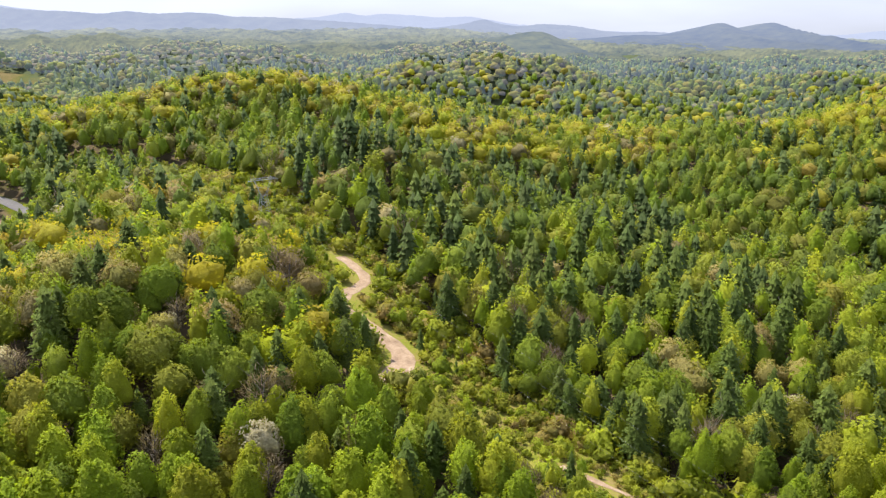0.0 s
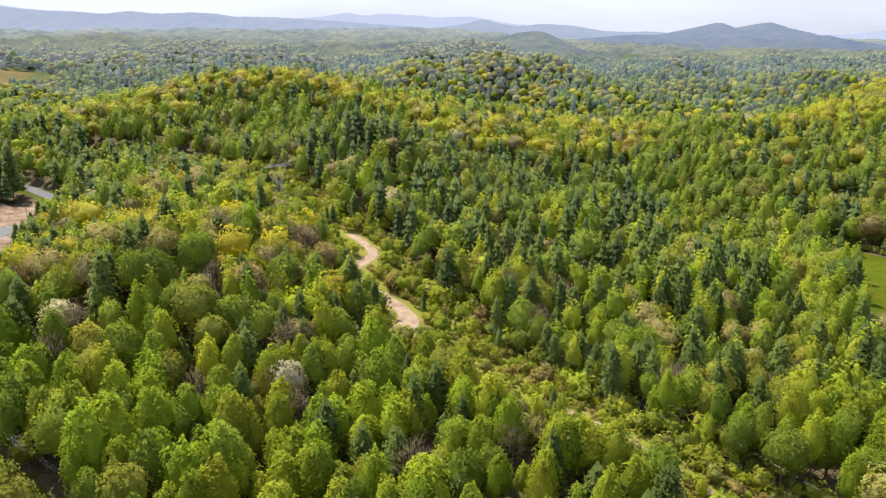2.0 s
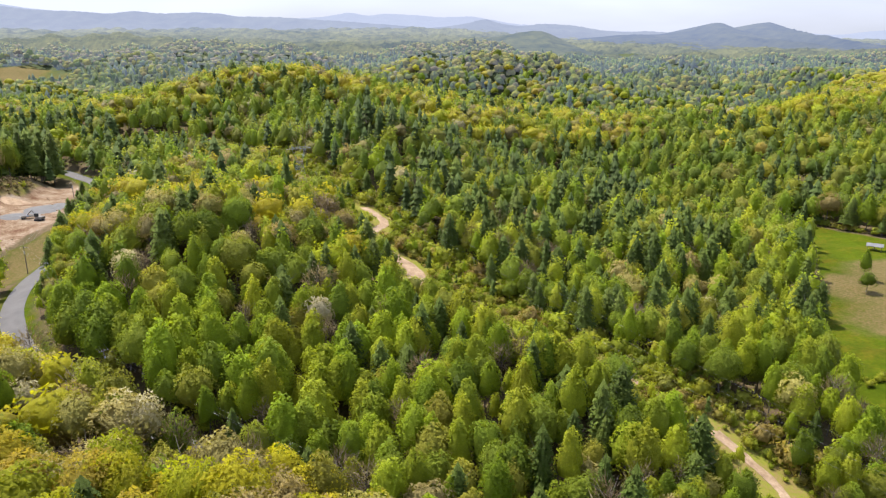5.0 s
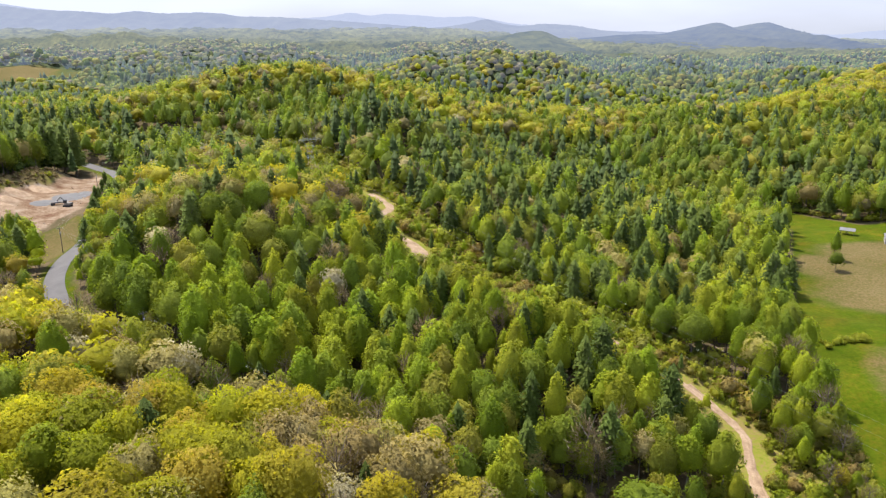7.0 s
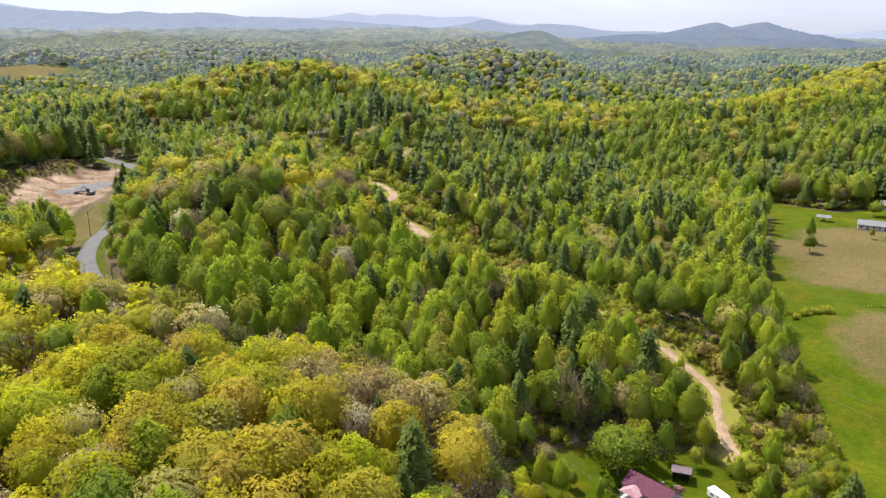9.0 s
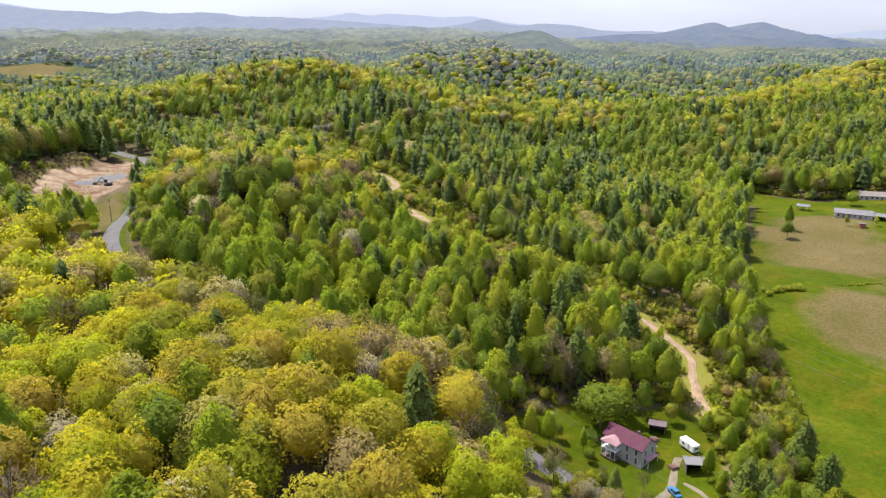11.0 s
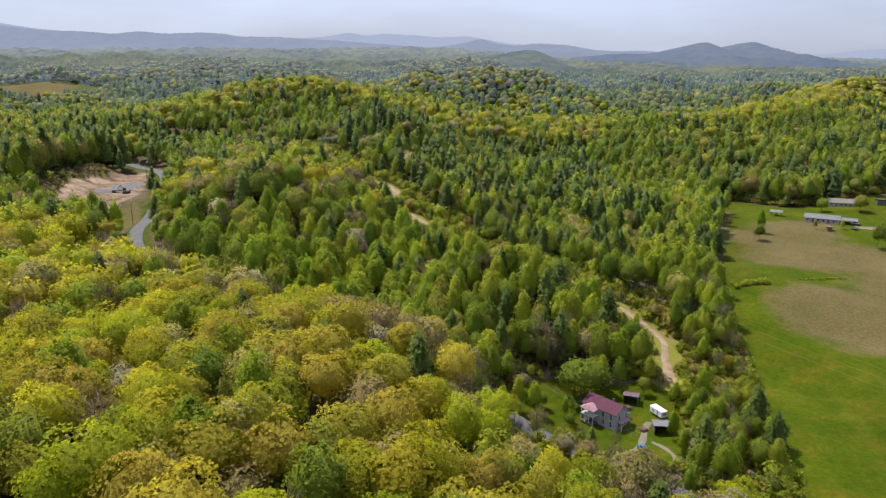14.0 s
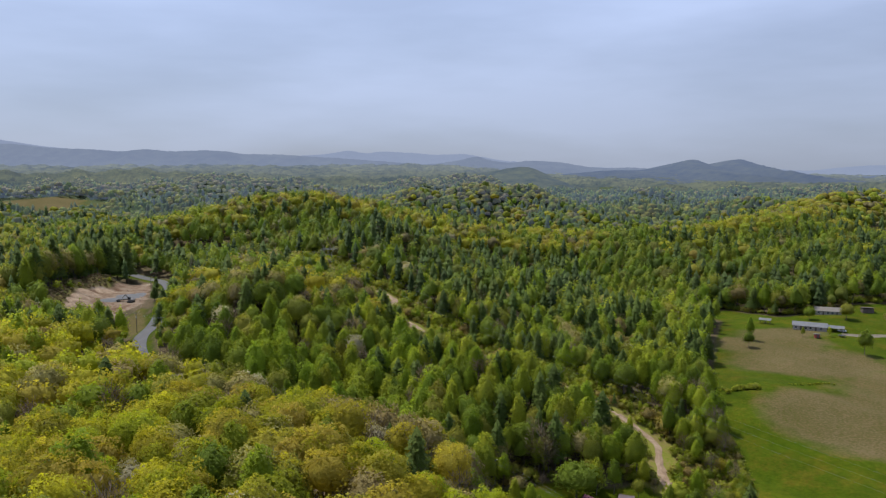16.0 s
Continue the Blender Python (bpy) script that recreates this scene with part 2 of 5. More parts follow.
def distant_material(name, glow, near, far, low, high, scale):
    """Far woods and ridges, a backdrop: their own tones with haze painted in as a bluish emission, stronger the farther
    they lie.
    """
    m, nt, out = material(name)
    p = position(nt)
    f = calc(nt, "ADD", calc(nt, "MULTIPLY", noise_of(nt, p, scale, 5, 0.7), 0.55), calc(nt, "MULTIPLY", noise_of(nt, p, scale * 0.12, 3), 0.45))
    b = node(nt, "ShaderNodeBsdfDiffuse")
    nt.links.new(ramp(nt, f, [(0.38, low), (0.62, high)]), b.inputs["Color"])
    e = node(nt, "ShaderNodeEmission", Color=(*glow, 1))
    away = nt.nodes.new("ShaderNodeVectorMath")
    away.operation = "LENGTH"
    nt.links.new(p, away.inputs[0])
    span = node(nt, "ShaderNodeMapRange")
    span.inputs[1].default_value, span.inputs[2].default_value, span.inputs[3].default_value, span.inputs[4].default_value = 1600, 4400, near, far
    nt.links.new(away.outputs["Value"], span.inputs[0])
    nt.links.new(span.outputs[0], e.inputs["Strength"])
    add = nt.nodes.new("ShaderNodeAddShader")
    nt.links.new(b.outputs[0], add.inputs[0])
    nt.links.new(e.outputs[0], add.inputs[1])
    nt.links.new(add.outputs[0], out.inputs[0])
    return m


M["ground"] = ground_material()
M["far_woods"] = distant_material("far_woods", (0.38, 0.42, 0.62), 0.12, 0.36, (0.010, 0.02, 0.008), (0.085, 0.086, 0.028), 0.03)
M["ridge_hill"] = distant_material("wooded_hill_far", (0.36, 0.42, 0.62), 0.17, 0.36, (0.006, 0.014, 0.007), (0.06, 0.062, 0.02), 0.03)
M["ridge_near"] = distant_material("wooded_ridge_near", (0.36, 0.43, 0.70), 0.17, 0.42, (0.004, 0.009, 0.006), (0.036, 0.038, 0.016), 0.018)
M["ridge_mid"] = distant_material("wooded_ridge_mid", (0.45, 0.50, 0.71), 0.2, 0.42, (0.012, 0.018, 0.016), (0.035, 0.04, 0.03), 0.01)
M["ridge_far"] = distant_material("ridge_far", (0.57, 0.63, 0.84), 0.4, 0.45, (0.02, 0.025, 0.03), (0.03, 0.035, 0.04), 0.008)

# ---- the lie of the land ----
BUMPS = []


def hill(x, y, height, radius):
    BUMPS.append((x, y, height, radius))


hill(490, 652, 10.8, 340)
hill(224, 8, -20.8, 220)
hill(-84, 624, 18.3, 220)
hill(224, 778, -16.1, 220)
hill(224, 932, -10.0, 220)
hill(-14, -300, 8.6, 140)
hill(-406, 190, 8.2, 140)
hill(-70, 267, 13.5, 90)
hill(-70, -111, 9.7, 90)
hill(119, 330, -16.3, 90)
hill(-196, 519, 10.3, 90)
hill(-196, 15, 3.4, 90)
hill(-133, 582, 18.1, 90)
hill(-238, 372, -9.3, 60)
hill(224, 414, 3.4, 60)
hill(98, -90, -5.8, 60)
hill(-28, 708, 8.7, 60)
hill(140, -6, -5.1, 60)
hill(28, 36, -13.3, 40)
hill(-84, 176, 15.6, 40)
hill(-28, 8, 9.7, 40)
hill(-28, 344, 21.0, 40)
hill(-28, 92, -11.4, 40)
hill(56, -20, -9.8, 40)
hill(84, 64, -6.3, 40)
hill(28, 120, 4.9, 40)
hill(56, 288, 7.8, 40)
hill(-112, 120, -4.8, 40)
hill(196, 372, 7.3, 40)
hill(224, 316, -7.6, 40)
hill(0, -104, 7.5, 40)
hill(140, 120, 3.8, 40)
hill(-168, 288, -3.9, 40)
hill(-112, 344, 6.3, 40)
hill(-56, -48, 6.5, 40)
hill(112, 176, -4.3, 40)
hill(-56, -188, 5.6, 40)
hill(-168, 204, -6.0, 40)
hill(56, 176, -5.4, 40)
hill(-224, 260, 2.7, 40)
hill(-245, 362, 3.0, 32)
hill(310, 820, -10.0, 110)
hill(180, 650, -12.0, 85)
hill(60, 760, -12.0, 110)
hill(-120, 790, -12.0, 110)
hill(196, 375, -7.0, 40)
hill(-330, 820, -10.0, 110)
hill(-700, 1000, 6.0, 200)

# the wooded ridges beyond the near hill: crest corners (x, y, height) and half-width
RIDGES = [
    ([(-225, 490, 3), (-176, 520, 10), (-136, 550, 14), (-115, 565, 16), (-78, 540, 14), (-42, 503, 12.5), (-2, 464, 9), (33, 433, 4)], 62),
    ([(-214, 222, -4), (-222, 246, -1), (-229, 277, 0.5), (-228, 300, 0.5), (-226, 318, -1), (-230, 340, -5)], 18),      # the cut bank over the clay pit
    ([(165, 500, -8), (203, 500, -1), (238, 490, 2), (270, 505, 6), (305, 515, 9), (370, 600, 12), (430, 680, 15), (480, 735, 17), (600, 800, 24), (760, 860, 28)], 80),
    ([(-150, 990, -1), (-72, 942, 15), (-26, 944, 23), (28, 974, 25), (76, 991, 29), (131, 986, 26), (164, 941, 12), (194, 855, -5)], 120),
    ([(-100, 1540, 13), (-52, 1543, 26), (20, 1544, 33), (79, 1542, 32), (150, 1488, 15)], 150),
    ([(290, 1290, -14), (345, 1280, -5), (380, 1270, 2), (410, 1262, 7), (440, 1250, 3), (470, 1220, -3), (540, 1150, -8)], 110),
    ([(300, 1015, -14), (360, 1005, -6), (413, 995, -1), (500, 960, 1), (640, 930, 4)], 90),
    ([(-660, 1170, 5), (-609, 1266, 17), (-539, 1294, 27), (-482, 1368, 34), (-413, 1388, 36), (-331, 1357, 28), (-256, 1291, 15), (-180, 1220, -1)], 190),
    ([(-760, 1115, 18), (-600, 1110, 17), (-520, 1090, 8), (-460, 1070, -4)], 95),
    ([(-1300, 1600, 17), (-1034, 1723, 23), (-951, 1823, 26), (-800, 1960, 29)], 260),
    ([(620, 1500, -9), (800, 1560, -1), (1050, 1500, 3)], 170),
]


def ridge_land(x, y, line, width):
    """A ridge: as high as its crest there, falling off to both sides."""
    far, top = np.full(np.shape(x), 1e9), np.zeros(np.shape(x))
    for (ax, ay, az), (bx, by, bz) in zip(line, line[1:]):
        ex, ey = bx - ax, by - ay
        t = np.clip(((x - ax) * ex + (y - ay) * ey) / (ex * ex + ey * ey), 0, 1)
        d = np.hypot(x - ax - t * ex, y - ay - t * ey)
        top = np.where(d < far, az + t * (bz - az), top)
        far = np.minimum(far, d)
    return -45 + (top + 45) * np.exp(-(far / width) ** 2 * 0.7)


def height(x, y):
    """The ground's height: a gentle base with the hills and hollows laid on it. Takes numbers or arrays."""
    z = -8.0 + 0 * x
    for hx, hy, h, r in BUMPS:
        z = z + h * np.exp(-((x - hx) ** 2 + (y - hy) ** 2) / r ** 2)
    total = (z + 60) ** 8
    for line, width in RIDGES:
        total = total + (ridge_land(x, y, line, width) + 60) ** 8
    z = total ** 0.125 - 60
    fold = np.sin(x * 0.031 + 1.6 * np.sin(y * 0.011)) * np.sin(y * 0.021 + 1.3 * np.sin(x * 0.014)) + 0.5 * np.sin(x * 0.062 + y * 0.035 + 2)
    z = z + 7.5 * fold * np.clip((y - 620) / 160, 0, 1)      # spurs and hollows of the farther woods
    return z + 0.5 * np.sin(x * 0.11 + 1.3) * np.sin(y * 0.083) + 0.25 * np.sin(x * 0.23 + y * 0.19)


ROAD = [(150, -95), (75, -20), (51, 3), (31, 22), (5, 44), (-35, 72), (-80, 100), (-112, 122), (-131, 145), (-141, 170), (-146, 196), (-155, 240), (-174, 305), (-196, 352), (-216, 378), (-250, 402), (-320, 428)]
TRACK_UP = [(-34.5, 250.5), (-30, 245.5), (-25.5, 237.5), (-25, 229), (-29.5, 220), (-29.5, 211), (-24, 204), (-17, 198), (-11, 191), (-9, 184), (-13, 176.5), (-19.5, 170)]
TRACK_MID = [(26, 142), (40, 131), (50, 121), (59, 110), (68, 100)]
TRACK_LOW = [(68, 100), (75, 89), (78, 80), (76, 70), (75, 60), (74, 50)]
CUT = [(-150, 405), (-67, 285), (-32, 240), (-6, 190), (18, 156), (42, 128), (64, 104), (78, 82), (80, 62)]


def smooth_line(pts, step=2.0):
    """A rounded line through the corners given, at even steps."""
    p = [Vector((*q, 0)) for q in pts]
    p = [p[0] * 2 - p[1]] + p + [p[-1] * 2 - p[-2]]
    out = []
    for a, b, c, d in zip(p, p[1:], p[2:], p[3:]):
        n = max(2, int((c - b).length / step))
        for i in range(n):
            t = i / n
            out.append(0.5 * ((2 * b) + (c - a) * t + (2 * a - 5 * b + 4 * c - d) * t * t + (3 * b - a - 3 * c + d) * t ** 3))
    return np.array([(v.x, v.y) for v in out + [p[-2]]])


def off_line(x, y, line):
    """How far the places x, y lie from a line of corners."""
    d = np.full(np.shape(x), 1e9)
    for (ax, ay), (bx, by) in zip(line, line[1:]):
        ex, ey = bx - ax, by - ay
        t = np.clip(((x - ax) * ex + (y - ay) * ey) / (ex * ex + ey * ey), 0, 1)
        d = np.minimum(d, np.hypot(x - ax - t * ex, y - ay - t * ey))
    return d


def inside(x, y, poly):
    """A soft mask of a region: its signed distance from the edge, positive inside."""
    odd = np.zeros(np.shape(x), bool)
    for (ax, ay), (bx, by) in zip(poly, poly[1:] + poly[:1]):
        if ay != by:
            odd ^= ((ay > y) != (by > y)) & (x < (bx - ax) * (y - ay) / (by - ay) + ax)
    d = off_line(x, y, poly + poly[:1])
    return np.where(odd, d, -d)


FIELD = [(86, -25), (88, 10), (98, 45), (104, 72), (107, 92), (113, 125), (132, 172), (152, 222), (170, 262), (172, 300), (190, 306), (205, 268), (240, 262), (330, 250), (520, 190), (520, -60), (300, -60)]
YARD = [(14, 46), (24, 54), (40, 58), (58, 56), (66, 60), (72, 48), (70, 24), (62, 8), (50, 10), (36, 26), (26, 34)]
PIT = [(-184, 194), (-180, 215), (-176, 237), (-172, 254), (-178, 277), (-188, 309), (-201, 345), (-212, 356), (-220, 337), (-214, 309), (-218, 298), (-220, 277), (-211, 242), (-204, 226), (-196, 205)]
BANK = [(-204, 214), (-211, 242), (-220, 277), (-218, 298), (-214, 309), (-219, 335), (-228, 332), (-234, 311), (-237, 287), (-232, 263), (-216, 226)]
VERGE = [(-175, 223), (-167, 244), (-154, 215), (-149, 190), (-152, 180), (-158, 178), (-168, 196)]
BACK = [(-216, 226), (-226, 280), (-224, 345), (-220, 372), (-256, 372), (-266, 300), (-250, 236)]
STRIP = [(-162, 246), (-170, 290), (-192, 345), (-210, 374), (-228, 390), (-222, 372), (-206, 350), (-188, 313), (-180, 280), (-172, 254)]
EDGE = [(70, -25), (72, 30), (74, 60), (82, 72), (104, 76), (102, 62), (98, 45), (88, 10), (86, -25)]
FAR_FIELD = [(-740, 940), (-560, 950), (-525, 985), (-530, 1050), (-580, 1092), (-740, 1095)]
FAR_LOT = [(-386, 588), (-358, 588), (-352, 545), (-384, 545)]
HOUSE_LOT = [(176, 262), (215, 268), (250, 282), (330, 276), (330, 240), (200, 220)]


def covers(x, y):
    """How far each kind of cover reaches at a place, about 0.5 at its edge."""
    step = lambda d, w: np.clip(0.5 + d / w, 0, 1)
    cut = np.maximum.reduce([step(15 - off_line(x, y, CUT), 10), step(inside(x, y, BANK), 5), step(inside(x, y, EDGE), 8)])
    road = step(6.5 - off_line(x, y, ROAD), 4)
    fld, yard = step(inside(x, y, FIELD), 6), step(inside(x, y, YARD), 6)
    far = step(inside(x, y, FAR_FIELD), 20)
    lot = step(inside(x, y, HOUSE_LOT), 8)
    grass = np.maximum.reduce([fld, yard, road * 0.8, step(inside(x, y, VERGE), 5), far, lot])
    blob = lambda cx, cy, rx, ry: np.clip(1.35 - ((x - cx) / rx) ** 2 - ((y - cy) / ry) ** 2, 0, 1)
    dry = np.maximum.reduce([blob(160, 98, 38, 32), blob(178, 172, 40, 26), blob(172, 204, 34, 20), blob(225, 120, 60, 50), 0.8 * blob(190, 225, 30, 14), far]) * np.maximum(fld, far)
    dry = np.maximum.reduce([dry, 1.2 * step(inside(x, y, VERGE) - 1.5, 5), 0.9 * step(inside(x, y, BANK), 5)])
    clay = np.maximum(step(inside(x, y, PIT), 7), 0.7 * blob(75, 18, 9, 12))
    return cut, grass, dry, clay


# ---- mesh helpers ----
def mesh_of(name, verts, tris, mats=(), slots=None, smooth=False, floats=None, normals=None):
    """A mesh from arrays of corners and triangles."""
    me = bpy.data.meshes.new(name)
    verts, tris = np.asarray(verts, np.float32), np.asarray(tris, np.int32)
    me.vertices.add(len(verts))
    me.vertices.foreach_set("co", verts.ravel())
    me.loops.add(tris.size)
    me.loops.foreach_set("vertex_index", tris.ravel())
    me.polygons.add(len(tris))
    me.polygons.foreach_set("loop_start", np.arange(0, tris.size, tris.shape[1], dtype=np.int32))
    for m in mats:
        me.materials.append(m)
    if slots is not None:
        me.polygons.foreach_set("material_index", np.asarray(slots, np.int32))
    me.polygons.foreach_set("use_smooth", np.full(len(tris), smooth))
    for key, values in (floats or {}).items():
        at = me.attributes.new(key, "FLOAT", "POINT")
        at.data.foreach_set("value", np.asarray(values, np.float32))
    me.update(calc_edges=True)
    if normals is not None:
        me.normals_split_custom_set_from_vertices(np.asarray(normals, np.float32))
    return me


def grid_faces(nx, ny):
    i = np.arange(nx * ny).reshape(ny, nx)
    return np.stack([i[:-1, :-1], i[:-1, 1:], i[1:, 1:], i[1:, :-1]], -1).reshape(-1, 4)


def part(name, bm, mat, parent, label=""):
    """One bmesh as one mesh object under a thing."""
    me = bpy.data.meshes.new(name)
    bm.to_mesh(me)
    bm.free()
    me.materials.append(mat)
    ob = new(name, me)
    ob.parent = parent
    return tagged(ob, label)


def spaced(a, b, step, out_to, growth=1.12):
    mid = list(np.arange(a, b + 0.1, step))
    lo, hi, s = mid[0], mid[-1], step
    while hi < out_to[1] or lo > out_to[0]:
        s *= growth
        if hi < out_to[1]:
            hi += s
            mid.append(hi)
        if lo > out_to[0]:
            lo -= s
            mid.insert(0, lo)
    return np.array(mid)


# ---- ground ----
gx = spaced(-280, 280, 3.5, (-5200, 5200))
gy = spaced(-120, 420, 3.5, (-3000, 4980))
X, Y = np.meshgrid(gx, gy)
cut_c, grass_c, dry_c, clay_c = covers(X, Y)
ground = new("ground", mesh_of("ground", np.stack([X, Y, height(X, Y)], -1).reshape(-1, 3), grid_faces(len(gx), len(gy)), [M["ground"]], smooth=True,
                               floats={"scrub": cut_c.ravel(), "grass": grass_c.ravel(), "dry": dry_c.ravel(), "clay": clay_c.ravel()}))
tagged(ground, "rolling ground of leaf litter, grass and dry pasture", "ground", kind="structure")


def ribbon(name, line, width, mat, lift, label, category, ragged=0.0, offset=0.0, across=6, grow=1.0, sunk=0.0):
    """A strip that follows the land along a line; ragged: how far its edges wander; sunk: wheel ruts."""
    p = smooth_line(line) if len(line) < 60 else np.asarray(line)
    t = np.gradient(p, axis=0)
    t /= np.linalg.norm(t, axis=1)[:, None]
    side = np.stack([t[:, 1], -t[:, 0]], 1)
    s = np.linspace(-1, 1, across)
    k = np.arange(len(p))
    wob = lambda a: ragged * (np.sin(k * 0.31 + a) + 0.6 * np.sin(k * 0.83 + 2 * a) + 0.5 * np.sin(k * 1.9 + 3 * a))
    wide = np.linspace(0.5, grow * 0.5, len(p))[:, None] * width + np.stack([wob(0.4), wob(2.1)], 1)
    half = np.where(s[None, :] < 0, wide[:, :1], wide[:, 1:])
    q = p[:, None, :] + side[:, None, :] * (s[None, :] * half + offset)[:, :, None]
    mid = height(p[:, 0], p[:, 1])[:, None]
    own = height(q[..., 0], q[..., 1])
    z = (own if ragged else np.maximum(own, mid - 0.15)) + lift - sunk * np.exp(-((np.abs(s[None, :]) - 0.5) / 0.16) ** 2)
    z = z - 0.12 * (np.abs(s[None, :]) > 0.999) * (lift > 0.08)
    ob = new(name, mesh_of(name, np.concatenate([q, z[:, :, None]], -1).reshape(-1, 3), grid_faces(across, len(p)), [mat], smooth=True))
    return tagged(ob, label, category, kind="structure")


ribbon("road", ROAD, 6.8, M["asphalt"], 0.22, "grey two-lane asphalt road through the woods", "road", across=5)
ribbon("road_edge_line", ROAD, 0.28, M["paint_white"], 0.235, "white painted edge line on the asphalt road", "road marking", offset=-3.0, across=2)
ribbon("road_edge_line", ROAD, 0.28, M["paint_white"], 0.235, "white painted edge line on the asphalt road", "road marking", offset=3.0, across=2)
ribbon("road_centre_line", ROAD, 0.16, M["paint_yellow"], 0.235, "worn yellow centre line on the asphalt road", "road marking", offset=-0.16, across=2)
ribbon("road_centre_line", ROAD, 0.16, M["paint_yellow"], 0.235, "worn yellow centre line on the asphalt road", "road marking", offset=0.16, across=2)
ribbon("dirt_track", TRACK_UP, 3.4, M["dirt"], 0.16, "pale rutted clay track on the cleared ridge", "dirt track", ragged=0.5, across=14, sunk=0.14, grow=2.3)
ribbon("dirt_track", TRACK_MID, 1.5, M["dirt"], 0.14, "narrow pale clay track half lost in the grass", "dirt track", ragged=0.42, across=8, sunk=0.05)
ribbon("dirt_track", TRACK_LOW, 3.0, M["dirt"], 0.15, "pale rutted clay track down the cleared slope", "dirt track", ragged=0.45, across=12, sunk=0.12)


# ---- far ridges and woods ----
def far_ridge(name, y0, depth, crest, mat, label, fold=0.0, steep=1.0):
    """A long wooded ridge along crest corners (x, height), folded by side valleys, falling off towards the viewer and away."""
    cx, cz = [c[0] for c in crest], [c[1] for c in crest]
    xs, ys = np.arange(cx[0], cx[-1] + 1, 14.0), np.linspace(y0 - depth, min(y0 + depth * 0.4, 4960), 60)
    gxx, gyy = np.meshgrid(xs, ys)
    blur = np.hanning(9)
    line = np.interp(np.arange(cx[0] - 56, cx[-1] + 58, 14.0), cx, cz)
    line = np.convolve(line, blur / blur.sum(), "same")[4:4 + len(xs)]
    r3 = np.random.default_rng(int(y0))
    line = line + 0.6 * r3.normal(size=len(xs)) * (y0 / 3300)
    base = -14
    down = np.clip((y0 - gyy) / depth, -0.5, 1)
    fall = (1 - np.abs(down)) ** steep
    drift = 0.9 * np.sin(gxx * 0.004 + 1) + gyy * 0.0016
    spur = np.abs(np.sin(gxx * 0.0105 + drift)) * 0.6 + np.abs(np.sin(gxx * 0.027 - drift * 1.7 + 2)) * 0.4
    z = base + (line[None, :] - base) * fall * (1 - fold * np.sin(np.clip(down, 0, 1) * math.pi) * spur)
    z = z + 2.0 * r3.normal(size=z.shape) * np.clip(down * 6, 0, 1)
    ob = new(name, mesh_of(name, np.stack([gxx, gyy, z], -1).reshape(-1, 3), grid_faces(len(xs), len(ys)), [mat], smooth=True))
    return tagged(ob, label, "ridge", kind="structure")


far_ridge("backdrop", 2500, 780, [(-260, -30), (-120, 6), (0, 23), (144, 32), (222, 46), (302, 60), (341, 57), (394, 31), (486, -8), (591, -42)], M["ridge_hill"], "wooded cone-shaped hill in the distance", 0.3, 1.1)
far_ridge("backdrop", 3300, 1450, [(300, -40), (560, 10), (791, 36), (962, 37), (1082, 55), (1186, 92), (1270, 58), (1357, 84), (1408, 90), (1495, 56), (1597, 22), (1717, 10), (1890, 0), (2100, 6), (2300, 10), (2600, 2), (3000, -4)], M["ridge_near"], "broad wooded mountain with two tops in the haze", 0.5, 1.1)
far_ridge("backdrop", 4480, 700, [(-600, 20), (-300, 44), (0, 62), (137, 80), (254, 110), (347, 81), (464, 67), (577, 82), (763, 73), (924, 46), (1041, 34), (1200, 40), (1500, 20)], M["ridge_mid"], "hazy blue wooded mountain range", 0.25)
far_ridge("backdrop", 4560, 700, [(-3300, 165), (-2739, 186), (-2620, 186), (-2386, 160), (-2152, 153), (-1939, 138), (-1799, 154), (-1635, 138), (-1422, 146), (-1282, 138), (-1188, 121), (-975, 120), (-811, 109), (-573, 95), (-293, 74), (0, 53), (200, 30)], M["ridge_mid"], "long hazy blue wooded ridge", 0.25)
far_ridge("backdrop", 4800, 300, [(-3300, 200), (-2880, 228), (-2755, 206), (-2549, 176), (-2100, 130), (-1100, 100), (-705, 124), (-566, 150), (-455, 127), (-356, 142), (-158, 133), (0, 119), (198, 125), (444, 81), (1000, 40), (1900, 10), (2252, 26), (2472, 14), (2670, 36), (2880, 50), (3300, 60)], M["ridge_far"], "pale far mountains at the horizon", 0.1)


# ---- trees ----
def sphere(level):
    bm = bmesh.new()
    bmesh.ops.create_icosphere(bm, subdivisions=level, radius=1)
    bm.verts.ensure_lookup_table()
    v = np.array([v.co[:] for v in bm.verts])
    f = np.array([[w.index for w in face.verts] for face in bm.faces])
    bm.free()
    return v, f


SPHERES = {level: sphere(level) for level in (1, 2, 3, 4)}
BALL_V, BALL_F = SPHERES[1]


def unit(v):
    return v / (np.linalg.norm(v, axis=1)[:, None] + 1e-9)


def joined(pieces):
    """Pieces of corners, faces and the way each corner looks, as one."""
    v, f, w, n = [], [], [], 0
    for a, b, look_out in pieces:
        v.append(a)
        f.append(b + n)
        w.append(look_out)
        n += len(a)
    return np.concatenate(v), np.concatenate(f), np.concatenate(w)


def facing_out(v, f):
    """The way each corner of a closed skin looks, from the faces round it."""
    n = np.cross(v[f[:, 1]] - v[f[:, 0]], v[f[:, 2]] - v[f[:, 0]])
    w = np.zeros_like(v)
    for k in range(3):
        np.add.at(w, f[:, k], n)
    return unit(w)


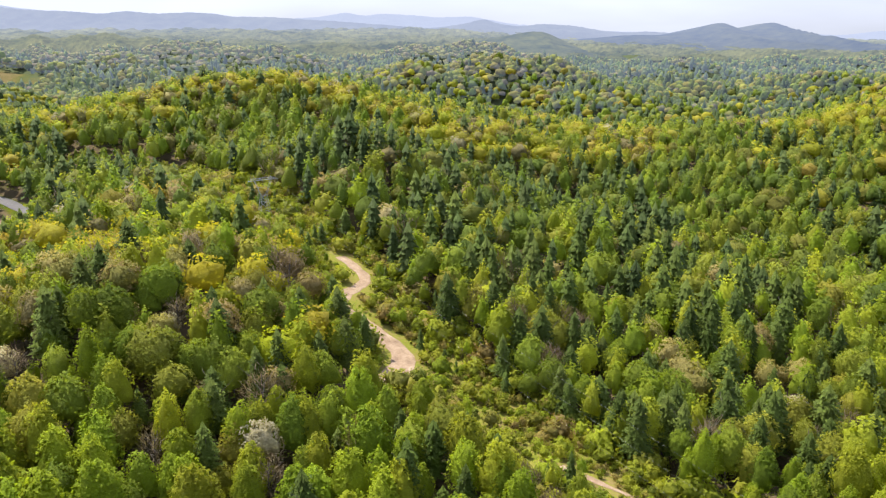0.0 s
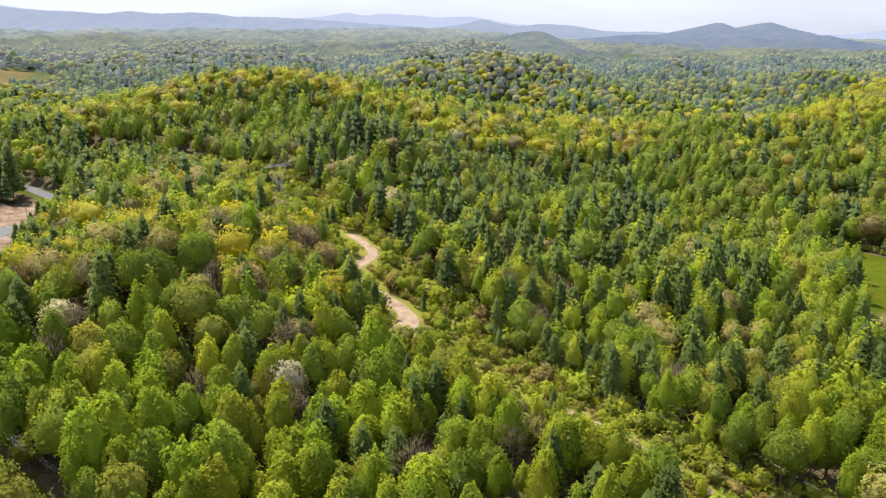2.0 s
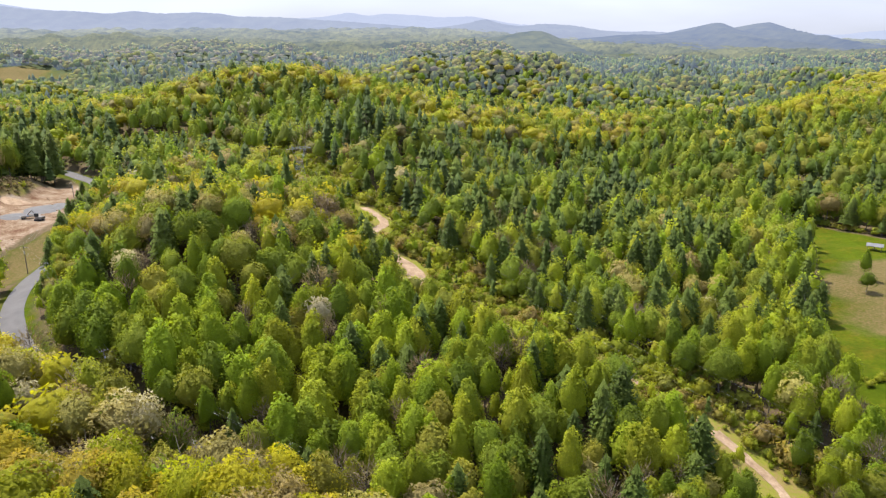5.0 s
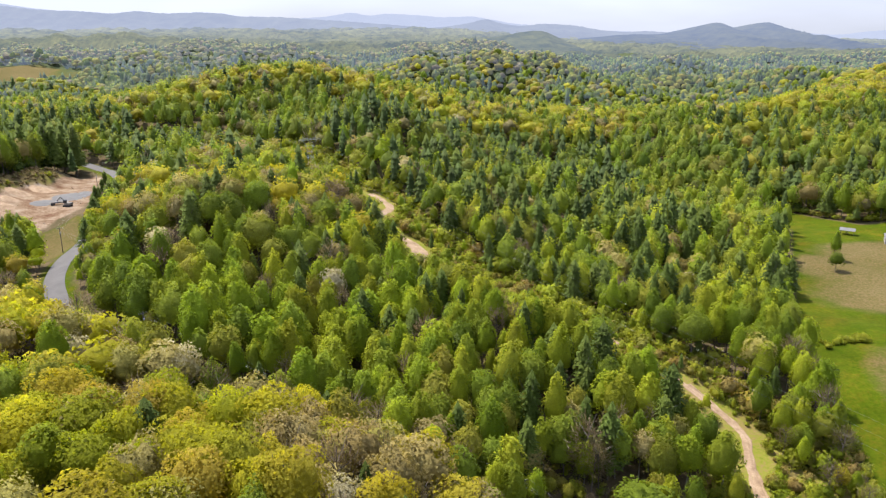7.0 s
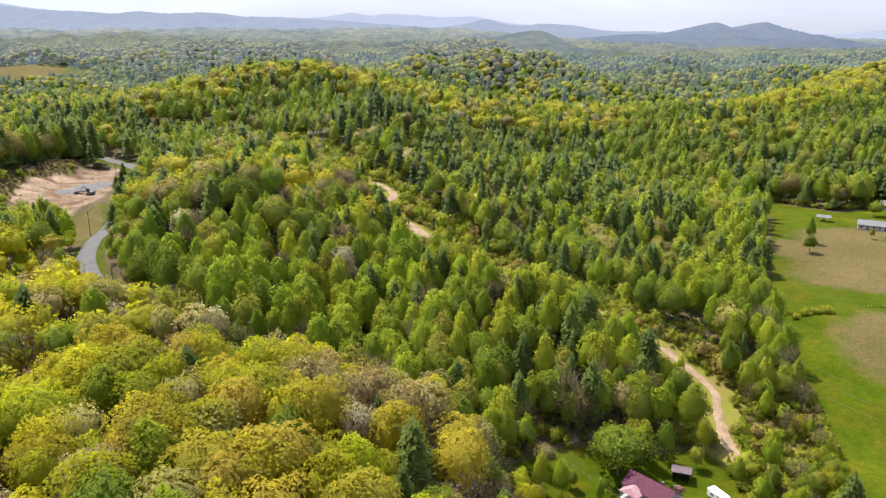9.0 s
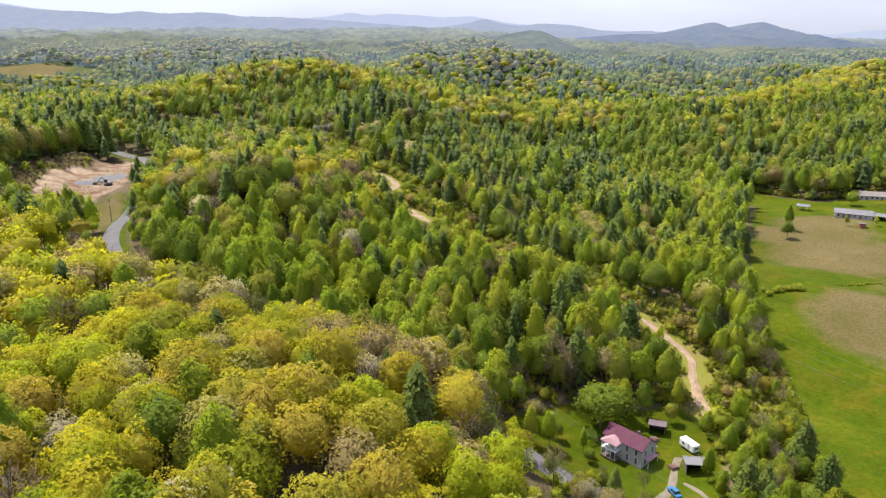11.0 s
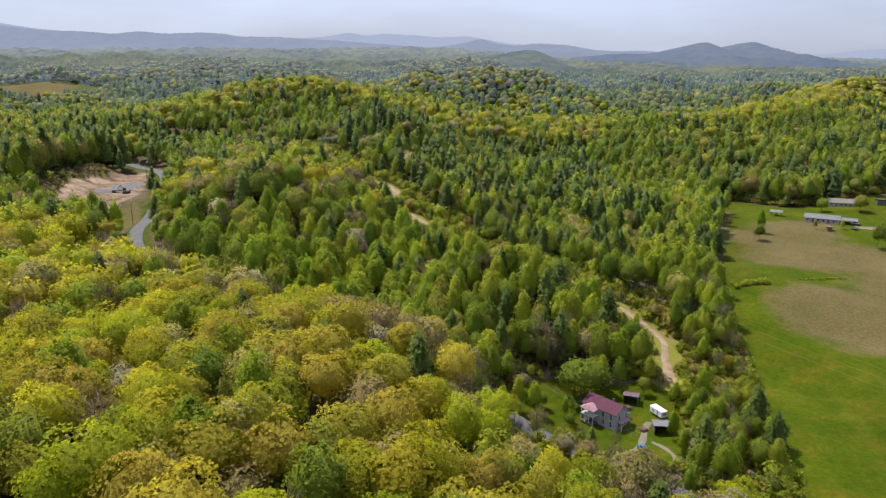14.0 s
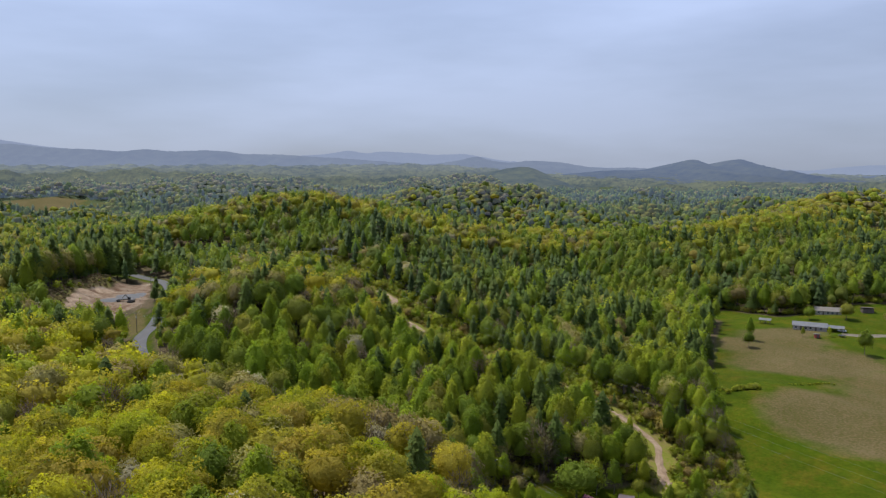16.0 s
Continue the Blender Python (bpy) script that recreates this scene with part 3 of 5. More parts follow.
def leaf_cards(at, outward, size, rng, flat=0.5):
    """Small three-cornered sprays of leaves, lying loosely on the crown's surface."""
    n = len(at)
    nor = outward * flat * 1.7 + rng.normal(size=(n, 3)) * 0.5
    nor /= np.linalg.norm(nor, axis=1)[:, None] + 1e-9
    a = np.cross(nor, rng.normal(size=(n, 3)))
    a /= np.linalg.norm(a, axis=1)[:, None] + 1e-9
    b = np.cross(nor, a)
    s = (size * rng.uniform(0.6, 1.3, n))[:, None]
    v = np.stack([at - a * s - b * s * 0.5, at + a * s - b * s * 0.6, at + b * s * 1.1 + a * s * rng.uniform(-0.5, 0.5, (n, 1))], 1).reshape(-1, 3)
    return v, np.arange(n * 3).reshape(-1, 3), np.repeat(unit(unit(outward) + 0.45 * nor), 3, axis=0)


def twig_cards(at, outward, length, rng):
    """Thin bare twigs that fan out from the limbs."""
    n = len(at)
    way = unit(unit(outward) + rng.normal(size=(n, 3)) * 0.45 + (0, 0, 0.35))
    side = unit(np.cross(way, rng.normal(size=(n, 3))))
    l = (length * rng.uniform(0.6, 1.3, n))[:, None]
    v = np.stack([at - side * 0.075, at + side * 0.075, at + way * l], 1).reshape(-1, 3)
    return v, np.arange(n * 3).reshape(-1, 3), np.repeat(unit(unit(outward) + 0.5 * way), 3, axis=0)


def tube(points, radii, sides=5):
    p, n = np.array(points, float), len(points)
    ang = np.linspace(0, 2 * np.pi, sides, endpoint=False)
    ring = np.stack([np.cos(ang), np.sin(ang), 0 * ang], 1)
    v = (p[:, None, :] + ring[None] * np.array(radii)[:, None, None]).reshape(-1, 3)
    f = []
    for k in range(n - 1):
        for s in range(sides):
            a, b = k * sides + s, k * sides + (s + 1) % sides
            f += [(a, b, b + sides), (a, b + sides, a + sides)]
    return v, np.array(f), np.tile(ring, (n, 1))


# height, radius, where the crown begins, number of boughs that bulge, how far they bulge, how pointed it is
FORMS = {
    "tulip": (15.4, 3.45, 0.10, 18, 0.54, 0.40),
    "oak": (14.2, 4.6, 0.27, 21, 0.62, -0.04),
    "pale": (13.6, 4.4, 0.27, 21, 0.62, 0.0),
    "maple": (13.2, 4.1, 0.16, 17, 0.48, 0.14),
    "shrub": (2.0, 1.15, 0.0, 9, 0.62, 0.2),
}


def crown(kind, level, cards, size, rng):
    """A leafy crown: one skin that bulges bough by bough, with sprays of leaves standing off it."""
    h, r, low, boughs, bulge, point = FORMS[kind]
    point, low, bulge = point + rng.uniform(-0.16, 0.22), low + rng.uniform(-0.04, 0.08), bulge * rng.uniform(0.85, 1.15)
    u, f = SPHERES[level]
    k = np.arange(boughs) + 0.5
    z = 1 - 1.55 * k / boughs
    a = k * 2.39996 + rng.uniform(-0.35, 0.35, boughs)
    z = np.clip(z + rng.uniform(-0.14, 0.14, boughs), -0.9, 0.99)
    tips = np.stack([np.sqrt(1 - z * z) * np.cos(a), np.sqrt(1 - z * z) * np.sin(a), z], 1)
    reach, wide = rng.uniform(0.72, 1.12, boughs), rng.uniform(0.42, 0.66, boughs) * math.sqrt(26 / boughs)
    p1, p2 = rng.uniform(0, 6.28, 2)

    def skin(d):
        apart = np.arccos(np.clip(d @ tips.T, -1, 1)) / wide
        lump = (np.sqrt(np.clip(1 - apart ** 2, 0, 1)) * reach).max(axis=1)
        t = (d[:, 2] + 1) / 2
        q = np.arctan2(d[:, 1], d[:, 0])
        full = (1 - bulge + bulge * lump) * (1 + 0.10 * np.sin(2 * q + p1) + 0.07 * np.sin(3 * q + p2 + 2 * t))
        p = d * full[:, None]
        p[:, :2] *= (1 + point * (0.5 - t) * 1.5)[:, None] * r
        p[:, 2] = h * (low + (1 - low) * (p[:, 2] + 1) / 2)
        return p

    heart = np.array((0, 0, h * (low + 1) / 2))
    v = heart + (skin(u) - heart) * rng.normal(1, 0.10, (len(u), 1)) * (0.97 if cards <= 20 else 0.78 if kind in ("oak", "pale") else 0.84)
    w = facing_out(v, f)
    if level == 2 and cards < 200:      # small crowns need no underside
        f = f[u[f].max(axis=1)[:, 2] > -0.3]
    pieces = [(v, f, w)]
    if cards:
        d = unit(rng.normal(size=(cards, 3)) + (0, 0, 0.35))
        at = skin(d)
        out = unit((at - (0, 0, h * (low + 1) / 2)) * (1 / r, 1 / r, 2 / (h * (1 - low))))
        pieces.append(leaf_cards(at + out * size * rng.uniform(-1.6, 1.8, (cards, 1)), out, size, rng, 0.48))
    return joined(pieces)


def bare_crown(twigs, length, rng):
    at = rng.normal(size=(twigs, 3))
    at = unit(at) * (rng.uniform(0.25, 1, (twigs, 1)) ** 0.5) * (3.3, 3.3, 4.3)
    at *= 1 + 0.25 * np.sin(3 * np.arctan2(at[:, 1], at[:, 0]))[:, None]
    return twig_cards(at + (0, 0, 8.6), at + (0, 0, 1.5), length, rng)


def pine_crown(tiers, sides, cards, size, rng):
    """A pine: whorls of boughs that thin out upwards, ragged at their tips."""
    h, v, f = 17.0, [], []
    for k in range(tiers):
        t = k / tiers
        reach = 3.7 * (1 - t) ** 0.62 * rng.uniform(0.72, 1.16) + 0.3
        z0, gap = h * (0.2 + 0.76 * t), h * 0.76 / tiers
        n = len(v)
        turn = rng.uniform(0, 6.28)
        for i in range(sides * 2):
            a = turn + i * math.pi / sides
            l = reach * (rng.uniform(0.85, 1.2) if i % 2 == 0 else rng.uniform(0.45, 0.62))
            v.append((l * math.cos(a), l * math.sin(a), z0 + (0.05 * l if i % 2 == 0 else 0.35 * gap)))
        v += [(0, 0, z0 + gap * 1.75), (0, 0, z0 + 0.15 * gap)]
        for i in range(sides * 2):
            j = (i + 1) % (sides * 2)
            f += [(n + i, n + j, n + sides * 2), (n + j, n + i, n + sides * 2 + 1)]
    v, f = np.array(v), np.array(f)
    way = unit(v * (1, 1, 0) + (0, 0, 1.6))
    way[sides * 2::sides * 2 + 2] = (0, 0, 1)
    pieces = [(v, f, way)]
    if cards:
        t = 1 - np.sqrt(rng.uniform(size=cards))
        a, q = rng.uniform(0, 6.28, cards), rng.uniform(0.45, 1.08, cards) ** 0.6
        l = (3.8 * (1 - t) ** 0.62 + 0.3) * q
        at = np.stack([l * np.cos(a), l * np.sin(a), h * (0.2 + 0.76 * t) + rng.uniform(0, 0.9, cards) + 1.2 * (1 - q)], 1)
        pieces.append(leaf_cards(at, at * (0.12, 0.12, 0) + (0, 0, 0.8), size, rng, 0.8))
    return joined(pieces)


def trunk(kind, rng, full=True):
    h = {"oak": 12, "pale": 11, "maple": 10, "tulip": 13.5, "pine": 16.5, "bare": 12.5, "shrub": 0.6}[kind]
    r = {"oak": 0.26, "pale": 0.22, "maple": 0.2, "tulip": 0.2, "pine": 0.2, "bare": 0.17, "shrub": 0.05}[kind]
    bend = lambda z: (0.25 * math.sin(z * 0.35 + h), 0.25 * math.cos(z * 0.3 + r * 20) - 0.25 * math.cos(r * 20), z)
    zs = [-0.6, h * 0.3, h * 0.65, h] if full else [-0.5, h]
    pieces = [tube([bend(z) for z in zs], np.interp(zs, [-0.6, h], [r, r * 0.25]), 6 if full else 3)]
    joints = []
    if full and kind != "shrub":
        n = {"oak": 6, "pale": 6, "maple": 5, "tulip": 4, "pine": 3, "bare": 14}[kind]
        for k in range(n):
            z = h * (0.38 + 0.5 * k / n)
            a, l = k * 2.4 + rng.uniform(-0.3, 0.3), h * (0.26 if kind != "tulip" else 0.14) * rng.uniform(0.7, 1.1)
            b = np.array(bend(z))
            k0 = sum(len(q[0]) for q in pieces)
            joints.append((6, k0, k0 + 1))
            pieces.append(tube([b, b + (l * 0.5 * math.cos(a), l * 0.5 * math.sin(a), l * 0.4), b + (l * math.cos(a), l * math.sin(a), l * 0.95)], [r * 0.45, r * 0.3, r * 0.1], 4))
    v, f, w = joined(pieces)
    return v, np.concatenate([f, np.array(joints)]) if joints else f, w


LABELS = {
    "tulip": ("tulip_tree", "tall narrow tulip tree in fresh bright green leaf"),
    "oak": ("oak_tree", "broad oak in yellow-green spring leaf"),
    "pale": ("budding_oak", "rounded oak with pale tan young leaves"),
    "maple": ("maple_tree", "rounded maple in deep green leaf"),
    "pine": ("white_pine", "dark blue-green white pine with tiered boughs"),
    "bare": ("bare_tree", "grey-brown tree still bare, with fine twigs"),
    "shrub": ("shrub", "low green shrub on the cleared strip"),
}


def crown_of(kind, detail, rng):
    """The crown of a kind of tree, in one of four grades of detail."""
    if kind == "bare":
        return bare_crown((520, 150, 90, 34)[detail], (1.3, 1.7, 1.9, 2.6)[detail], rng)
    if kind == "pine":
        return pine_crown((9, 7, 6, 4)[detail], (8, 7, 6, 5)[detail], (420, 80, 34, 0)[detail], (0.34, 0.55, 0.7, 1.0)[detail], rng)
    if kind == "shrub":
        return crown(kind, (2, 1, 1, 1)[detail], (170, 100, 16, 0)[detail], (0.15, 0.19, 0.3, 0.4)[detail], rng)
    return crown(kind, (2, 2, 2, 1)[detail], (1750 if kind == "oak" else 1100, 190, 90, 8)[detail], (0.225 if kind == "oak" else 0.25, 0.42, 0.5, 0.8)[detail], rng)


NEAR = {}      # detailed trees: crown and trunk meshes
for kind in LABELS:
    NEAR[kind] = []
    for k in range(5):
        rng = np.random.default_rng(100 + k)
        cv, cf, cn = crown_of(kind, 0, rng)
        tv, tf, _ = trunk(kind, rng)
        NEAR[kind].append((mesh_of("crown", cv, cf, [M[kind]], smooth=True, normals=cn), mesh_of("trunk", tv, tf, [M["bark"]])))
LOW, MIDM, HILLM, FARM = {}, {}, {}, {}      # plainer trees for the joined woods
for kind in LABELS:
    LOW[kind], MIDM[kind], HILLM[kind], FARM[kind] = [], [], [], []
    for k in range(6):
        rng = np.random.default_rng(300 + k)
        LOW[kind].append((crown_of(kind, 1, rng), trunk(kind, rng, False)))
        MIDM[kind].append((crown_of(kind, 2, rng),))
        FARM[kind].append((crown_of(kind, 3, rng),))
        HILLM[kind].append((crown(kind, 2, 10, 0.75, rng) if kind not in ("bare", "pine") else crown_of(kind, 3, rng),))


def plant(kind, x, y, scale, slim, rng):
    """A detailed tree as a thing with its trunk and crown."""
    name, label = LABELS[kind]
    base = tagged(new(name), label, "shrub" if kind == "shrub" else "tree", group=("shrubs" if kind == "shrub" else name.replace("_", " ") + "s") + " in the woods")
    base.matrix_basis = pose(x, y, float(height(x, y)), 0, 0, rng.uniform(0, 360)) @ Matrix.Diagonal((scale * slim, scale * slim, scale, 1))
    c, t = NEAR[kind][int(rng.integers(len(NEAR[kind])))]
    for part_name, me in (("crown", c), ("trunk", t)):
        new(part_name, me).parent = base
    return base


MIXES = {
    "hill": (("oak", 0.68), ("pale", 0.10), ("maple", 0.12), ("tulip", 0.05), ("pine", 0.01), ("bare", 0.04)),
    "edge": (("pale", 0.42), ("bare", 0.26), ("maple", 0.10), ("oak", 0.18), ("tulip", 0.04)),
    "brown": (("bare", 0.26), ("pale", 0.22), ("oak", 0.38), ("maple", 0.09), ("pine", 0.05)),
    "young": (("tulip", 0.84), ("maple", 0.12), ("bare", 0.04)),
    "top": (("oak", 0.15), ("pale", 0.18), ("tulip", 0.21), ("pine", 0.14), ("maple", 0.26), ("bare", 0.06)),
    "piny": (("tulip", 0.30), ("pine", 0.38), ("maple", 0.24), ("pale", 0.02), ("bare", 0.06)),
    "slope": (("tulip", 0.47), ("pine", 0.20), ("pale", 0.03), ("maple", 0.23), ("bare", 0.07)),
    "valley": (("tulip", 0.60), ("maple", 0.28), ("pine", 0.06), ("bare", 0.04), ("pale", 0.02)),
    "dark": (("pine", 0.30), ("maple", 0.36), ("tulip", 0.22), ("oak", 0.12)),
    "gold": (("oak", 0.60), ("pale", 0.20), ("tulip", 0.08), ("maple", 0.07), ("pine", 0.05)),
    "far": (("oak", 0.24), ("tulip", 0.34), ("pine", 0.12), ("pale", 0.02), ("maple", 0.28)),
}
YOUNG_ROAD = [(-114, 132), (-80, 122), (-40, 106), (-8, 88)]
PALE_BELT = [(-66, 84), (-38, 52), (-14, 24), (6, 16), (26, 22)]
GOLD_CREST = [(-232, 482), (-180, 512), (-147, 534), (-112, 570), (-78, 552), (-40, 520), (0, 480)]
GOLD_EAST = [(235, 492), (270, 508), (305, 518), (370, 600), (480, 735), (600, 800)]
GOLD_HILL = [(-30, 372), (30, 404), (80, 412), (135, 440), (150, 500), (80, 570), (-20, 500)]
YOUNG_STAND = [(-218, 446), (-168, 442), (-156, 396), (-206, 408)]
TULIP_BELT = [(-200, 446), (-120, 505), (-60, 500), (-30, 440), (-110, 430), (-165, 420)]
HOLLOW = [(230, 735), (165, 640), (128, 500), (106, 400), (108, 300), (120, 205), (150, 250), (176, 340), (186, 470), (225, 600)]
PINE_BANK = [(-300, 300), (-222, 340), (-196, 400), (-220, 460), (-330, 470)]


def above_road(x, y):
    """True on the near side of the road, on the oak hill."""
    return y < np.where(x < -150, 150, np.interp(x, [-146, -131, -112, -80, -35, 5, 31, 51, 75], [176, 145, 122, 100, 72, 44, 22, 3, -20]))


def stand_noise(x, y):
    """Slow swells over the land, by which like trees stand together."""
    return np.sin(x * 0.031 + 2.1 * np.sin(y * 0.017)) * np.sin(y * 0.037 + 1.7 * np.sin(x * 0.021)) + 0.5 * np.sin(x * 0.083 + y * 0.061)


def stands(x, y):
    """Which mix of trees grows at each place."""
    n, z = stand_noise(x, y), height(x, y)
    near = above_road(x, y) & (y < 430)
    out = np.full(len(x), "slope", dtype="<U8")
    lay = lambda where, mix: np.copyto(out, mix, where=where)
    lay((x > -140) & (x < -30) & (y > 150) & (y < 345), "top")
    lay((x > 8) & (x < 125) & (y > 138) & (y < 400), "piny")
    lay((x > -60) & (x <= 8) & (y > 235) & (y < 380), "piny")
    lay((x > 45) & (y < 140), "valley")
    lay((x > 180) & (y > 290) & (y < 500), "dark")
    lay((x > 180) & (y > 290) & (y < 500) & (n < 0.1), "valley")
    far = (y > 470) | (x < -220)
    lay(far, "far")
    lay(far & (n > 0.45), "dark")
    lay(far & (((z > 9 + 5 * n) & (y > 690)) | (n < -0.8)), "gold")
    lay(inside(x, y, HOLLOW) > 0, "valley")
    lay(inside(x, y, GOLD_HILL) > 6 * n, "gold")
    lay(off_line(x, y, GOLD_EAST) < 26 + 9 * n, "gold")
    lay(inside(x, y, TULIP_BELT) > 0, "valley")
    lay(off_line(x, y, GOLD_CREST) < 20 + 6 * n, "gold")
    lay(inside(x, y, YOUNG_STAND) > 0, "young")
    lay((inside(x, y, PINE_BANK) > 0) & (n > -0.4), "dark")
    lay(off_line(x, y, YOUNG_ROAD) < 15, "young")
    lay(near, "hill")
    lay(near & (x > -35) & (off_line(x, y, ROAD) < 46), "brown")
    lay(near & (x > -108) & (off_line(x, y, ROAD) < 24), "edge")
    lay(near & (off_line(x, y, PALE_BELT) < 10), "edge")
    return out


def pick(mix, u):
    for kind, share in MIXES[mix]:
        if u < share:
            return kind
        u -= share
    return MIXES[mix][0][0]


CLEAR = [(ROAD, (4.9, 7.0)), (TRACK_UP, (6.0, 6.0)), (TRACK_MID, (1.5, 1.5)), (TRACK_LOW, (3.5, 3.5))]


def sites(x0, x1, y0, y1, step, rng, snug=1.0):
    gx2, gy2 = np.meshgrid(np.arange(x0, x1, step), np.arange(y0, y1, step))
    x = (gx2 + rng.uniform(-0.55, 0.55, gx2.shape) * step + step * 0.5 * (np.arange(gx2.shape[0])[:, None] % 2)).ravel()
    y = (gy2 + rng.uniform(-0.55, 0.55, gx2.shape) * step).ravel()
    ok = np.abs(x) < 0.6 * (y + 180) + 18
    x, y = x[ok], y[ok]
    ok = np.ones(len(x), bool)
    for poly, gap in ((FIELD, -2.5), (YARD, -2), (PIT, -2), (VERGE, -1), (STRIP, -3), (BACK, 0), (HOUSE_LOT, -2), (FAR_FIELD, -6), (FAR_LOT, 0)):
        ok &= inside(x, y, poly) < gap
    ok &= inside(x, y, PIT) < np.where((x > -200) & (y > 215), -9, -2)
    for line, gap in CLEAR:
        ok &= off_line(x, y, line) > np.where((x > -125) & (x < 18), gap[0], gap[1]) * (snug if line is TRACK_UP else 1.0)
    return x[ok], y[ok]


def forest(name, label, trees, shapes, leaf=""):
    """Many trees joined into one mass: trees are (kind, x, y, scale, slim, turn, tint, variant)."""
    for kind in LABELS:
        own = [t for t in trees if t[0] == kind]
        if not own:
            continue
        vs, fs, ns, ms, ts, n = [], [], [], [], [], 0
        zs = height(np.array([t[1] for t in own]), np.array([t[2] for t in own]))
        for (_, x, y, sc, slim, turn, tint, var), z in zip(own, zs):
            ca, sa = math.cos(turn), math.sin(turn)
            spin = np.array([(ca, sa, 0), (-sa, ca, 0), (0, 0, 1)])
            for slot, (vv, ff, ww) in enumerate(shapes[kind][var]):
                vs.append(vv @ (spin * sc * np.array((slim, slim, 1))) + (x, y, z))
                fs.append(ff + n)
                ns.append(ww @ spin)
                ms.append(np.full(len(ff), slot))
                ts.append(np.full(len(vv), tint))
                n += len(vv)
        ob = new(name, mesh_of(name, np.concatenate(vs), np.concatenate(fs), [M[leaf + kind], M["bark"]], np.concatenate(ms), smooth=True, floats={"tint": np.concatenate(ts)}, normals=np.concatenate(ns)))
        tagged(ob, label + " of " + LABELS[kind][0].replace("_", " ") + "s", "woods", kind="stuff")


rng = np.random.default_rng(11)
count = {kind: 0 for kind in LABELS}
mid_trees = []
X1, Y1 = sites(-420, 420, -90, 230, 5.6, rng)
XB, YB = sites(-420, 420, 230, 640, 6.7, rng)
X1, Y1 = np.concatenate([X1, XB]), np.concatenate([Y1, YB])
cut_d, edge_d, bank_d, ROAD_D = off_line(X1, Y1, CUT), inside(X1, Y1, EDGE), inside(X1, Y1, BANK), off_line(X1, Y1, ROAD)
MIX_AT = stands(X1, Y1)
YOUNG_D = inside(X1, Y1, YOUNG_STAND)
order = np.argsort(Y1 + 0.25 * np.abs(X1))
for i in order:
    x, y, mix = float(X1[i]), float(Y1[i]), str(MIX_AT[i])
    if cut_d[i] < (13.5 if y < 230 else 16) or edge_d[i] > 0 or bank_d[i] > 0:
        continue
    front = 12 < x < 64 and -20 < y < 30      # trees thinned and halved here to keep road and farmhouse in the camera's view
    if front and rng.uniform() < 0.3:
        continue
    kind = pick(mix, rng.uniform())
    oaky = mix in ("hill", "edge") and y < 200
    if oaky and rng.uniform() < 0.35 and ROAD_D[i] > 14:
        continue
    scale = rng.choice((0.62, 0.8, 0.92, 1.0, 1.1)) * rng.uniform(0.92, 1.08) * (1.2 if oaky else 1.05 if y < 230 else 1.16) * (0.9 if cut_d[i] < 18 else 1)
    slim = rng.uniform(0.8, 1.2) * (1.12 if oaky else 1.04 if y < 230 else 1.08)
    if kind == "pine":
        scale, slim = scale * 0.98, slim * 0.95
    if mix == "young" and y < 200:
        scale, slim = scale * 1.12, slim * 1.05
    if YOUNG_D[i] > 0:
        scale *= 0.55
    if front:
        scale *= 0.5
    if -152 < x < -112 and 118 < y < 172:
        scale *= 0.6
    if count[kind] < 300 and y < 215 and y > -95:
        count[kind] += 1
        plant(kind, x, y, scale, slim, rng)
    else:
        mid_trees.append((kind, x, y, scale, slim, rng.uniform(0, 6.28), rng.uniform(), int(rng.integers(6))))
turn_y = [t[2] + rng.uniform(-55, 55) for t in mid_trees]
forest("woods", "mixed spring woods on the slopes,", [t for t, q in zip(mid_trees, turn_y) if q < 270], LOW)
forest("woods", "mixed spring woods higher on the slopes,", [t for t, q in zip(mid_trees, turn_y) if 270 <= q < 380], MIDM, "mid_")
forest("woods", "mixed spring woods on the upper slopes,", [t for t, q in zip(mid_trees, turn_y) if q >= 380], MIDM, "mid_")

# the oak woods go on under and beside the flight
behind = []
XD, YD = np.meshgrid(np.arange(-150, 150, 8.0), np.arange(-230, 0, 8.0))
for x, y in zip((XD + rng.uniform(-4, 4, XD.shape)).ravel().tolist(), (YD + rng.uniform(-4, 4, XD.shape)).ravel().tolist()):
    if (y < -92 or abs(x) > 0.6 * (y + 180) + 20) and off_line(np.array(x), np.array(y), ROAD) > 9 and inside(np.array(x), np.array(y), FIELD) < -4:
        behind.append((pick("hill", rng.uniform()), x, y, rng.uniform(0.9, 1.3), 1.2, rng.uniform(0, 6.28), rng.uniform(), int(rng.integers(6))))
forest("woods", "oak woods on the near hill,", behind, MIDM)

far_trees = []
for x0, x1, y0, y1, step in ((-1000, 1000, 640, 1000, 8.4), (-1200, 1200, 1000, 1720, 11.0)):
    X2, Y2 = sites(x0, x1, y0, y1, step, rng)
    for x, y, mix in zip(X2.tolist(), Y2.tolist(), stands(X2, Y2).tolist()):
        far_trees.append((pick(mix, rng.uniform()), x, y, rng.uniform(0.72, 1.15), rng.uniform(1.2, 1.5), rng.uniform(0, 6.28), rng.uniform(), int(rng.integers(6))))
far_side = [t[2] + rng.uniform(-130, 130) for t in far_trees]
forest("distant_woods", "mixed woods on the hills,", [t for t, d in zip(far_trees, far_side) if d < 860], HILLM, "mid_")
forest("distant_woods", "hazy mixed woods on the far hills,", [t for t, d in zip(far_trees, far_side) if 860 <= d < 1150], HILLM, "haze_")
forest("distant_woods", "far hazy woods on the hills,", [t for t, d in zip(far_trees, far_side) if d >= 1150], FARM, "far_")

